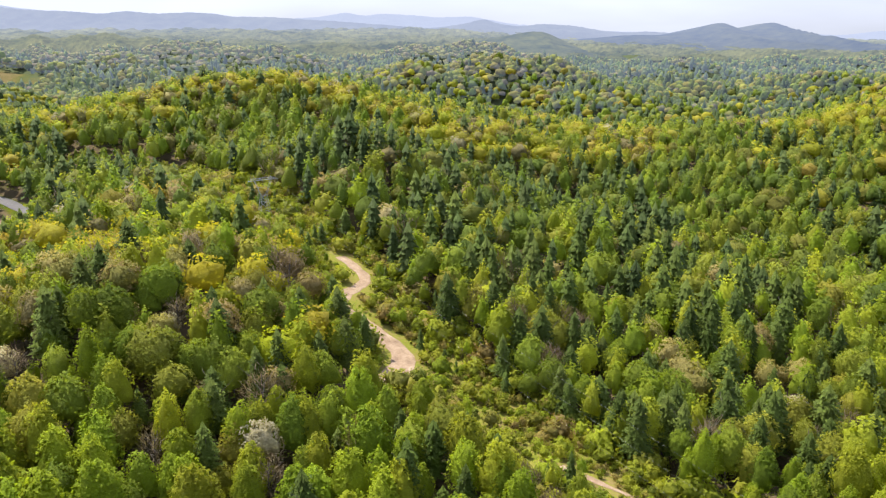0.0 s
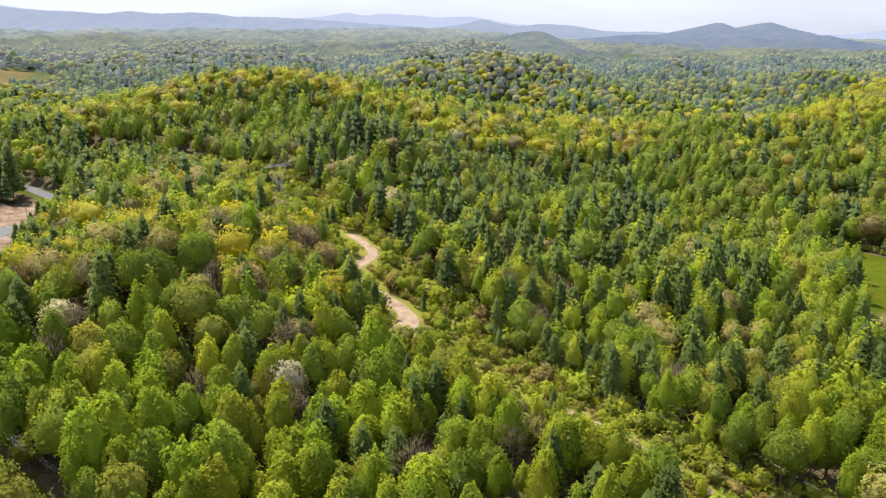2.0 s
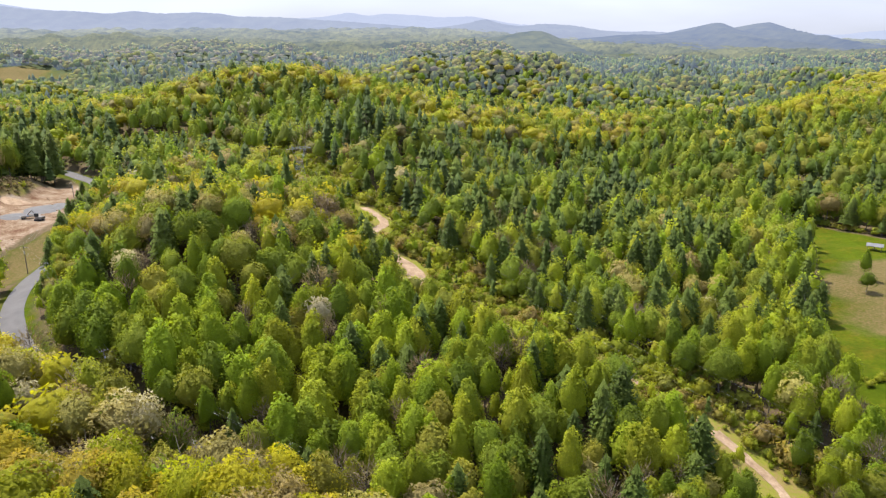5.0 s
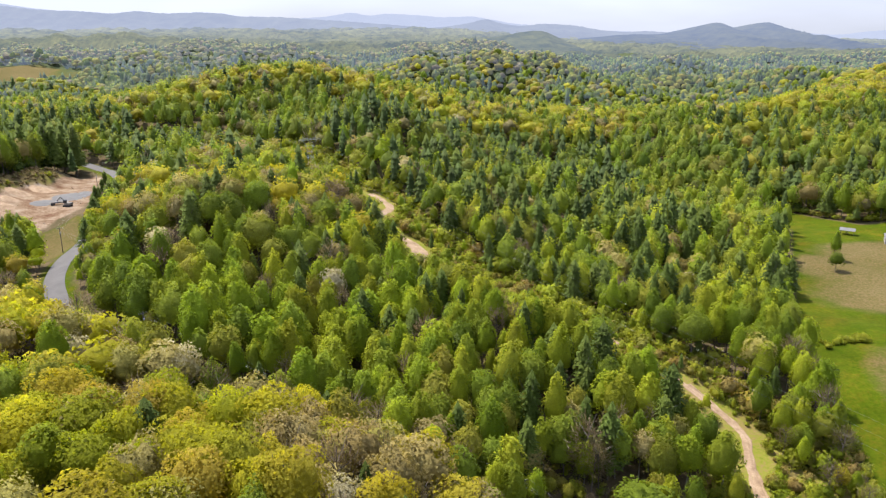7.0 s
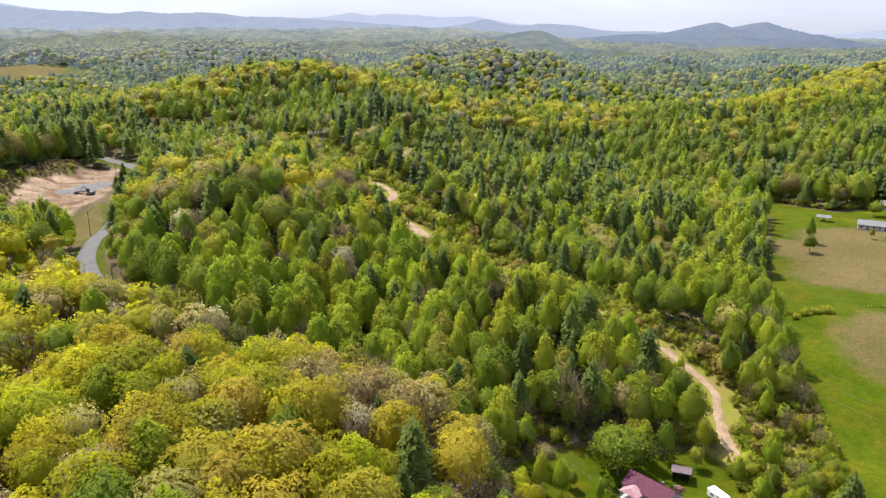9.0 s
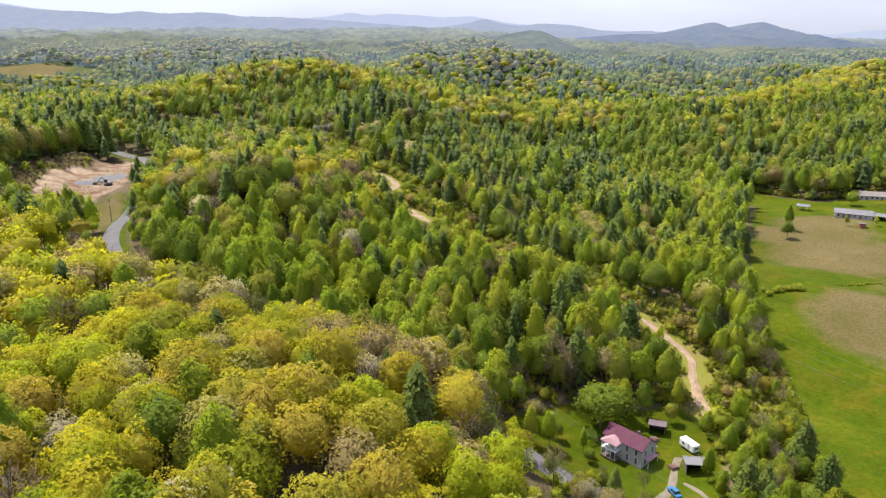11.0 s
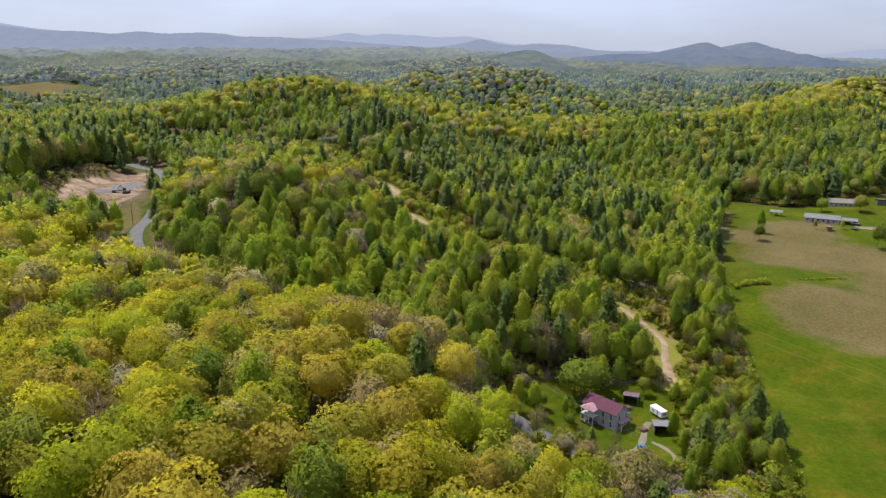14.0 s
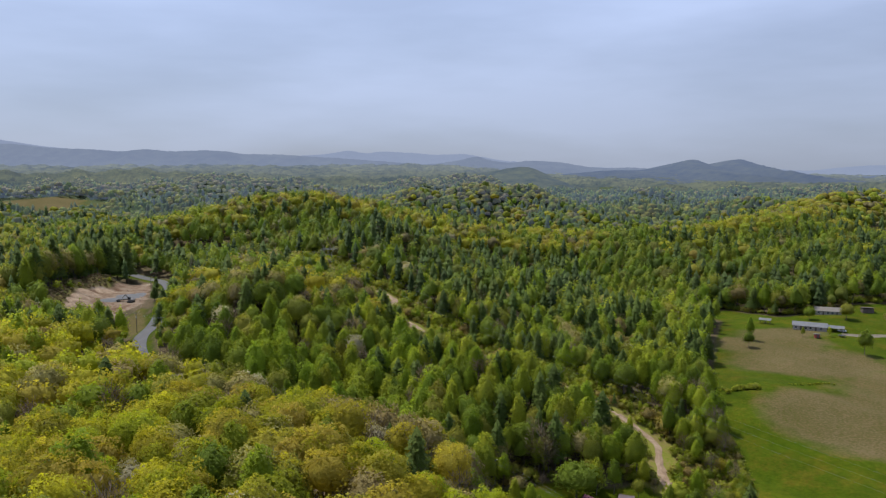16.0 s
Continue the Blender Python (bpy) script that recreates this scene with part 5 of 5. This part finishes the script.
trampoline(215.5, 213.0)
car("car", "white car parked in the carport", 221.5, 224.0, 60, M["trim"])
ribbon("driveway", [(219, 219), (236, 214), (262, 212), (320, 220), (420, 240)], 5.0, M["gravel"], 0.1, "pale gravel drive to the long house", "driveway", ragged=0.3, across=8)
ribbon("driveway", [(44, 10.5), (50, 15), (55, 21), (58, 28), (60, 33)], 2.3, M["gravel"], 0.1, "pale gravel drive curving up to the farmhouse", "driveway", ragged=0.3, across=8)
ribbon("driveway", [(61, -2), (62, 8), (62, 16), (58, 22)], 1.7, M["gravel"], 0.1, "pale gravel drive curving up to the farmhouse", "driveway", ragged=0.3, across=8)


# ---- single trees and hedges ----
rng = np.random.default_rng(31)
for kind, x, y, scale, slim in (
        ("maple", 43.0, 48.0, 1.02, 1.95), ("maple", 160.1, 200.0, 0.62, 1.15), ("tulip", 166.5, 214, 0.85, 0.85), ("maple", 217.7, 252.6, 0.62, 1.5), ("maple", 236, 246, 0.72, 1.5), ("maple", 211, 183, 0.95, 0.95),
        ("tulip", 196.0, 216.0, 0.36, 0.9), ("tulip", 209.0, 213.5, 0.36, 0.9), ("pine", 88, 24, 0.85, 1.15), ("maple", 78, 14, 0.7, 1.1), ("maple", 74, 4, 0.6, 1.0), ("tulip", 73, 33, 0.6, 1.0),
        ("tulip", 72, 22, 0.62, 1.0), ("tulip", 70.5, 42, 0.55, 1.0), ("maple", 77, 38, 0.6, 1.1), ("bare", 68.5, 52, 0.45, 1.0), ("tulip", 50, 52, 0.85, 0.9), ("tulip", 56, 53, 0.8, 0.9),
        ("maple", 37, 33, 0.32, 1.2), ("tulip", 36, 37, 0.5, 0.7), ("tulip", 27, 38, 0.7, 0.9),
        ("pine", 40, 3, 0.42, 1.1), ("bare", 30, 10, 0.7, 1.0), ("tulip", 20, 52, 0.75, 0.9), ("pine", -14.5, 22, 0.9, 0.75), ("tulip", 60, -4, 0.5, 1.0), ("maple", 40, 17, 0.3, 1.2), ("pale", 250, 228, 0.7, 1.1), ("tulip", -172, 194, 1.2, 0.7), ("tulip", -169, 191, 1.3, 0.65), ("tulip", -166.5, 193, 1.05, 0.7), ("tulip", -164, 187, 0.9, 0.75),
        ("tulip", 87, 80, 0.85, 1.0), ("tulip", 91, 79, 0.95, 0.95), ("maple", 96, 77, 0.85, 1.1), ("bare", 99, 72, 0.8, 1.2), ("tulip", 84, 87, 0.9, 0.9), ("maple", 92, 86, 0.8, 1.0), ("tulip", 88, 70, 0.6, 1.0), ("bare", 85, 74, 0.7, 1.0),
        ("bare", 34, 60, 1.05, 1.1), ("bare", 31, 61, 0.9, 1.0), ("bare", 37, 63, 0.95, 0.9), ("tulip", 23, 64, 1.0, 1.0), ("maple", 28, 66, 0.9, 1.1), ("tulip", 43, 67, 1.0, 0.95), ("maple", 39, 66, 0.85, 1.0), ("tulip", 49, 66, 0.95, 0.95), ("tulip", 55, 64, 0.9, 0.9), ("pale", 19, 60, 0.8, 1.1),
        ("tulip", 78, 26, 0.7, 1.0), ("maple", 82, 32, 0.7, 1.1), ("maple", 76, 18, 0.6, 1.1), ("pine", 88, 12, 0.8, 1.1), ("tulip", 80, 46, 0.65, 1.0), ("bare", 84, 40, 0.6, 1.1), ("maple", 87, 26, 0.7, 1.1), ("tulip", 66, 4, 0.7, 1.0), ("maple", 70, 10, 0.6, 1.1),
        ("tulip", 84, 2, 0.75, 1.1), ("pine", 72, 8, 0.85, 1.0), ("maple", 86, 20, 0.6, 1.1), ("tulip", 25, 22, 0.5, 1.1), ("maple", 31, 13, 0.5, 1.2), ("oak", 37, 6, 0.45, 1.2), ("bare", 20, 29, 0.6, 1.0), ("oak", 16, 31, 0.6, 1.1), ("maple", 66, 18, 0.42, 1.1), ("tulip", 64, 14, 0.5, 0.9), ("bare", 47, 18, 0.5, 0.9),
        ("maple", 30, 42, 0.4, 1.1), ("pale", 24, 46, 0.6, 1.0), ("tulip", 22, 38, 0.75, 0.9), ("maple", 63, 50, 0.5, 1.0), ("tulip", 66, 55, 0.7, 0.9), ("maple", 48, 56, 0.7, 1.1), ("bare", 38, 22, 0.45, 0.9), ("bare", 52, 5, 0.5, 1.0), ("pine", 46, -4, 0.6, 0.9)):
    plant(kind, x, y, scale, slim, rng)
for k in range(96):      # tall trees along the top of the cut bank over the pit
    y = 236 + k * 1.3 + rng.uniform(-2, 2)
    x = float(np.interp(y, [226, 244, 277, 300, 320, 360], [-224, -227, -233, -233, -231, -233])) - abs(rng.normal()) * 8
    plant(("pine", "tulip", "maple", "pine", "pale", "maple")[k % 6], x, y, rng.uniform(1.4, 1.9), 0.8, rng)
for x, y in ((-240, 358), (-236, 362), (-231, 360), (-227, 366), (-243, 366), (-246, 355), (-238, 352), (-231, 350), (-224, 362), (-234, 368)):
    plant("pine", x, y, rng.uniform(1.7, 2.0), 0.85, rng)
for x, y, s in ((-178, 292, 0.5), (-186, 314, 0.55), (-168, 262, 0.6), (-170, 270, 0.5)):
    plant("pine", x, y, s, 1.1, rng)
for k in range(26):      # tall trees round the back of the houses
    x = 184 + k * 4.0 + rng.uniform(-1.5, 1.5)
    y = float(np.interp(x, [184, 205, 215, 250, 290], [318, 280, 276, 290, 286])) + rng.uniform(0, 9)
    plant(("maple", "pine", "maple", "pale", "pine", "tulip")[k % 6], x, y, rng.uniform(0.95, 1.35), rng.uniform(1.0, 1.3), rng)
for k in range(30):      # trees that lean over the road beside the pit
    y = 178 + k * 4.6 + rng.uniform(-1.5, 1.5)
    x = float(np.interp(y, [170, 196, 240, 305, 352], [-141, -146, -155, -174, -196])) + 6.2 + abs(rng.normal()) * 1.5
    plant(("pine", "tulip", "maple", "tulip", "oak", "pine")[k % 6], x, y, rng.uniform(0.8, 1.15), rng.uniform(0.9, 1.1), rng)
for kind, x, y, scale, slim in (("bare", 25, 16, 0.85, 1.1), ("oak", 31, 10, 0.62, 1.1), ("pale", 36, 3, 0.7, 1.0), ("bare", 42, -2, 0.9, 1.1), ("pale", 49, -8, 0.8, 1.1), ("oak", 17, 22, 0.7, 1.1), ("bare", 11, 28, 0.9, 1.1), ("pine", 40, 17.5, 0.5, 1.0), ("pine", 52, -3, 0.6, 1.1),
                               ("pine", 67, 7, 1.0, 1.0), ("pine", 87, 23, 0.95, 0.95), ("pine", 70, 2, 0.85, 1.0), ("maple", 81, 5, 0.7, 1.1), ("bare", 76, 10, 0.7, 1.0), ("bare", 33, 64, 1.2, 1.2), ("bare", 36, 61, 1.0, 1.2), ("maple", 90, 16, 0.75, 1.2), ("tulip", 64, 22, 0.6, 0.8)):
    plant(kind, x, y, scale, slim, rng)
for k in range(34):      # young trees along the wood's edge beside the track
    t = rng.uniform(0, 1)
    x, y = 80 + 16 * t + rng.normal() * 4, 8 + 66 * t + rng.normal() * 6
    if off_line(np.array(x), np.array(y), TRACK_LOW) > 4.5 and inside(np.array(x), np.array(y), FIELD) < -1:
        plant(("tulip", "maple", "bare", "tulip", "oak", "maple")[k % 6], x, y, rng.uniform(0.35, 0.75), 1.05, rng)
for x, y, s in ((28, 57, 0.35), (33, 55.5, 0.3), (24, 58, 0.4), (37, 57, 0.28), (20, 55, 0.45)):
    plant(("maple", "bare")[int(x) % 2], x, y, s, 1.2, rng)
tufts = []
for k in range(330):      # dead grass and brambles on the cut bank
    y = rng.uniform(215, 338)
    x = float(np.interp(y, [214, 242, 277, 298, 335], [-209, -217, -226, -224, -222])) + rng.normal() * 4.5
    if inside(np.array(x), np.array(y), PIT) < 0:
        tufts.append(("shrub", x, y, rng.uniform(0.35, 0.9), 1.3, rng.uniform(0, 6), rng.uniform(), int(rng.integers(6))))
forest("dry_brush", "dead brown grass and brambles on the cut bank, with some", tufts, LOW, "dry_")
hedge = []
for k in range(70):      # a thicket at the wood's end of the ditch, then a thin low line
    thick = k < 44
    t = rng.uniform(0, 0.30) if thick else rng.uniform(0.58, 0.98)
    hedge.append(("shrub", 118 + 57 * t + rng.normal() * 0.9, 125.5 + 16 * t ** 1.4 + rng.normal() * (1.3 if thick else 0.4), rng.uniform(0.5, 1.1) if thick else rng.uniform(0.25, 0.45), 1.1, rng.uniform(0, 6), rng.uniform(0, 0.3), int(rng.integers(6))))
forest("hedgerow", "low green hedgerow across the pasture, made up", hedge, LOW)
brush = []
for k in range(120):      # brush on the bank between the road and the woods
    x, y = rng.uniform(6, 40), rng.uniform(46, 66)
    if off_line(np.array(x), np.array(y), ROAD) > 5 and inside(np.array(x), np.array(y), YARD) < -0.5:
        brush.append(("shrub", x, y, rng.uniform(0.6, 1.7), 1.1, rng.uniform(0, 6), rng.uniform(), int(rng.integers(6))))
for k in range(90):      # brush under the trees behind the houses
    x = rng.uniform(176, 292)
    y = float(np.interp(x, [176, 190, 205, 215, 250, 290], [306, 312, 276, 272, 285, 281])) + rng.uniform(-1, 5)
    brush.append(("shrub", x, y, rng.uniform(1.0, 2.2), 1.2, rng.uniform(0, 6), rng.uniform(), int(rng.integers(6))))
for k in range(620):      # brush along the wood's edge, the yard and the road bank
    side = k % 4
    if side == 0:
        t = rng.uniform(-20, 130)
        x, y = float(np.interp(t, [-25, 10, 45, 72, 92, 125], [86, 88, 98, 104, 107, 113])) - abs(rng.normal()) * 5, t
    elif side == 1:
        x, y = rng.uniform(60, 90), rng.uniform(-5, 66)
    elif side == 2:
        t = rng.uniform(0, 1)
        x, y = 60 - 130 * t + rng.normal() * 5, 12 + 86 * t + rng.normal() * 7
    else:
        x, y = rng.uniform(24, 62), rng.uniform(-14, 24)
    if off_line(np.array(x), np.array(y), ROAD) > 5.5 and off_line(np.array(x), np.array(y), TRACK_LOW) > 3 and inside(np.array(x), np.array(y), YARD) < 1 and inside(np.array(x), np.array(y), FIELD) < 0:
        brush.append(("shrub", x, y, rng.uniform(0.6, 1.9), 1.1, rng.uniform(0, 6), rng.uniform(), int(rng.integers(6))))
forest("brush", "mixed roadside and wood's edge brush, made up", brush, LOW)


# ---- power lines ----
def lattice_tower(x, y, turn):
    """A steel tower: four legs to a waist, a widening head and a long crossarm with two peaks."""
    ob = thing("transmission_tower", "grey galvanised lattice tower on the cleared ridge", "power pylon", x, y, turn)
    levels = [(0, 2.3), (3.2, 1.9), (6.2, 1.5), (9.0, 1.1)]
    corner = lambda k, w, z: (w * (1, 1, -1, -1)[k], w * (1, -1, -1, 1)[k] * 0.8, z)
    for k in range(4):
        bm = bmesh.new()
        for (z0, w0), (z1, w1) in zip(levels, levels[1:]):
            bar(bm, corner(k, w0, z0 - (0.6 if z0 == 0 else 0)), corner(k, w1, z1), 0.056)
        part("leg", bm, M["steel"], ob)
        j = (k + 1) % 4
        for (z0, w0), (z1, w1) in zip(levels, levels[1:]):
            part("brace", bar(bmesh.new(), corner(k, w0, z0), corner(j, w1, z1), 0.031), M["steel"], ob)
            part("brace", bar(bmesh.new(), corner(j, w0, z0), corner(k, w1, z1), 0.031), M["steel"], ob)
            part("brace", bar(bmesh.new(), corner(k, w1, z1), corner(j, w1, z1), 0.031), M["steel"], ob)
    for s in (-1, 1):
        bm = bmesh.new()
        for d in (-0.8, 0.8):
            bar(bm, (s * 1.1, d * 1.1, 9), (s * 3.4, d * 0.7, 15), 0.050)
            bar(bm, (s * 1.1, -d * 1.1, 9), (s * 2.3, d * 0.8, 12.2), 0.031)
            bar(bm, (s * 0.2, d * 0.8, 12.0), (s * 2.3, d * 0.8, 12.2), 0.031)
        bar(bm, (s * 3.4, 0.5, 15), (s * 3.6, 0, 17.2), 0.043)
        bar(bm, (s * 2.6, 0, 15), (s * 3.6, 0, 17.2), 0.031)
        part("head", bm, M["steel"], ob)
    bm = bmesh.new()
    for d in (-0.5, 0.5):
        bar(bm, (-6.2, d * 0.3, 15), (6.2, d * 0.3, 15), 0.050)
        bar(bm, (-3.6, d, 15.8), (3.6, d, 15.8), 0.037)
        for s in (-1, 1):
            bar(bm, (s * 6.2, 0, 15), (s * 3.6, d, 15.8), 0.037)
        for q in range(-3, 3):
            bar(bm, (q * 1.2, d * 0.4, 15), (q * 1.2 + 1.2, d, 15.8), 0.022)
    part("crossarm", bm, M["steel"], ob)
    for q in (-6.0, 0.0, 6.0):
        bm = bmesh.new()
        for i in range(6):
            bar(bm, (q, 0, 14.9 - i * 0.25), (q, 0, 14.78 - i * 0.25), 0.13, 8)
        bar(bm, (q, 0, 15), (q, 0, 13.3), 0.019)
        part("insulator", bm, M["old_wood"], ob, "brown insulator string")
    return ob


TOWER, LINE_TURN = (-68.0, 287.0), -55.0
lattice_tower(*TOWER, LINE_TURN + 90)


def wire(name, label, a, b, sag, r, category="power line", group=""):
    """One hanging wire between two points."""
    cu = bpy.data.curves.new(name, "CURVE")
    cu.dimensions, cu.bevel_depth, cu.bevel_resolution = "3D", r, 0
    sp = cu.splines.new("POLY")
    n = 32
    sp.points.add(n - 1)
    for i in range(n):
        t = i / (n - 1)
        q = Vector(a).lerp(Vector(b), t)
        sp.points[i].co = (q.x, q.y, q.z - sag * 4 * t * (1 - t), 1)
    cu.materials.append(M["wire"])
    return tagged(new(name, cu), label, category, group)


base_z = float(height(*TOWER))
ux, uy = math.cos(radians(LINE_TURN)), math.sin(radians(LINE_TURN))
for q in (-6.0, 0.0, 6.0):
    px, py = TOWER[0] - uy * q, TOWER[1] + ux * q
    wire("power_conductor", "thin bright overhead conductor sagging across the cleared strip", (px, py, base_z + 13.3), (px + ux * 430, py + uy * 430, -13.0), 8.0, 0.013, group="overhead conductors")
    wire("power_conductor", "thin bright overhead conductor sagging over the far woods", (px, py, base_z + 13.3), (px - 150, py + 170, base_z + 8), 4.0, 0.013, group="overhead conductors")


def utility_pole(x, y, turn, h=10.5):
    ob = thing("utility_pole", "grey wooden utility pole with a crossarm beside the road", "utility pole", x, y, turn, group="utility poles")
    bm = bmesh.new()
    bmesh.ops.create_cone(bm, cap_ends=True, segments=8, radius1=0.17, radius2=0.11, depth=h + 0.8, matrix=Matrix.Translation((0, 0, h / 2 - 0.4)))
    part("post", bm, M["bark"], ob)
    one_box("crossarm", M["bark"], ob, 0.16, 0, h - 0.7, 0.11, 2.4, 0.12)
    for d in (-1.1, -0.4, 0.4, 1.1):
        bm = bmesh.new()
        bar(bm, (0.16, d, h - 0.58), (0.16, d, h - 0.38), 0.05, 6)
        part("insulator", bm, M["trim"], ob, "pale porcelain insulator")
    bm = bmesh.new()
    bar(bm, (-0.36, 0, h - 2.9), (-0.36, 0, h - 2.0), 0.21, 10)
    part("transformer", bm, M["steel"], ob, "grey transformer can")
    return ob


POLES = [(68, -14), (17, 49.5), (-35, 82), (-88, 111), (-127, 160), (-151.5, 193), (-184, 300), (-211.9, 386.2)]
for i, (x, y) in enumerate(POLES):
    a, b = POLES[max(0, i - 1)], POLES[min(len(POLES) - 1, i + 1)]
    utility_pole(x, y, math.degrees(math.atan2(b[1] - a[1], b[0] - a[0])))
for (ax, ay), (bx, by) in zip(POLES, POLES[1:]):
    d = Vector((bx - ax, by - ay, 0)).normalized()
    side = Vector((-d.y, d.x, 0))
    for q in (-1.1, 0.4, 1.1):
        wire("roadside_wire", "thin wire strung between the roadside poles", Vector((ax, ay, float(height(ax, ay)) + 10.1)) + side * q, Vector((bx, by, float(height(bx, by)) + 10.1)) + side * q, 0.9, 0.012, group="roadside wires")


# ---- the clay pit ----
def excavator(x, y, turn):
    ob = thing("excavator", "dusty tracked excavator standing in the clay pit", "excavator", x, y, turn)
    for s in (-1, 1):
        part("track", box(bmesh.new(), s * 1.1, 0, -0.1, 0.6, 3.8, 0.9, 0.25), M["rubber"], ob, "black crawler track")
    one_box("body", M["digger"], ob, 0, -0.6, 0.85, 2.5, 3.2, 1.1, bevel=0.1)
    one_box("cab", M["glass"], ob, -0.75, 0.6, 1.9, 0.95, 1.5, 1.4, bevel=0.08)
    bm = bmesh.new()
    bar(bm, (0.2, 0.8, 1.6), (0.2, 3.6, 4.4), 0.28)
    bar(bm, (0.2, 3.6, 4.4), (0.2, 6.0, 2.2), 0.2)
    part("boom", bm, M["digger"], ob)
    one_box("bucket", M["steel"], ob, 0.2, 6.1, 1.2, 1.1, 0.9, 1.0, bevel=0.15)


def trailer(x, y, turn):
    ob = thing("flatbed_trailer", "grey flatbed trailer with pipes in the clay pit", "trailer", x, y, turn)
    one_box("deck", M["digger"], ob, 0, 0, 0.85, 2.4, 8.5, 0.25)
    for s in (-1, 1):
        for yy in (-3.2, -2.2, 2.8):
            bm = bmesh.new()
            bar(bm, (s * 1.1, yy, 0.42), (s * 0.8, yy, 0.42), 0.46, 12)
            part("wheel", bm, M["rubber"], ob)
    for k in range(5):
        bm = bmesh.new()
        bar(bm, (-0.8 + k * 0.4, -3.6, 1.3), (-0.8 + k * 0.4, 3.4, 1.3), 0.18, 8)
        part("pipe", bm, M["digger"], ob)


excavator(-181, 260, 78)
trailer(-187, 264, -62)


def mound(name, label, x, y, rx, ry, h, mat, seed):
    """A heap: a low dome with a lumpy skin."""
    g = np.linspace(-1, 1, 17)
    U, V = np.meshgrid(g, g)
    r = np.hypot(U, V)
    r2 = np.random.default_rng(seed)
    z = np.clip(1 - r ** 1.6, -0.15, 1) * h * (0.8 + 0.4 * r2.uniform(size=U.shape))
    xx, yy = x + U * rx, y + V * ry
    zz = height(xx, yy) + z
    ob = new(name, mesh_of(name, np.stack([xx, yy, zz], -1).reshape(-1, 3), grid_faces(17, 17), [mat], smooth=True))
    return tagged(ob, label, "heap")


mound("gravel_mound", "flat heap of grey crushed stone in the pit", -191, 286, 7, 15, 0.5, M["grey_gravel"], 3)
mound("gravel_mound", "flat heap of grey crushed stone in the pit", -196, 266, 6, 6, 0.6, M["grey_gravel"], 4)
for k, (x, y) in enumerate(((-211, 262), (-215, 280), (-211, 296), (-205, 240), (-208, 251))):
    mound("clay_mound", "raw red clay heap under the cut bank", x, y, 5 + k % 3, 6, 1.6 + 0.4 * (k % 2), M["dirt"], 10 + k)
rng = np.random.default_rng(77)
ROCK = []
for k in range(4):
    v = BALL_V * rng.uniform(0.6, 1.2, (12, 1)) * (1, 0.8, 0.6)
    ROCK.append(mesh_of("boulder", v, BALL_F, [M["dirt"]]))
for k in range(46):
    x, y = rng.uniform(-230, -172), rng.uniform(205, 320)
    if inside(np.array(x), np.array(y), PIT) > 1:
        s = rng.uniform(0.25, 0.9)
        ob = tagged(new("boulder", ROCK[k % 4]), "pale clay-stained boulder on the pit floor", "boulder", "boulders in the pit")
        ob.matrix_basis = pose(x, y, float(height(x, y)) + 0.2 * s, 0, 0, rng.uniform(0, 360)) @ Matrix.Diagonal((s, s, s, 1))
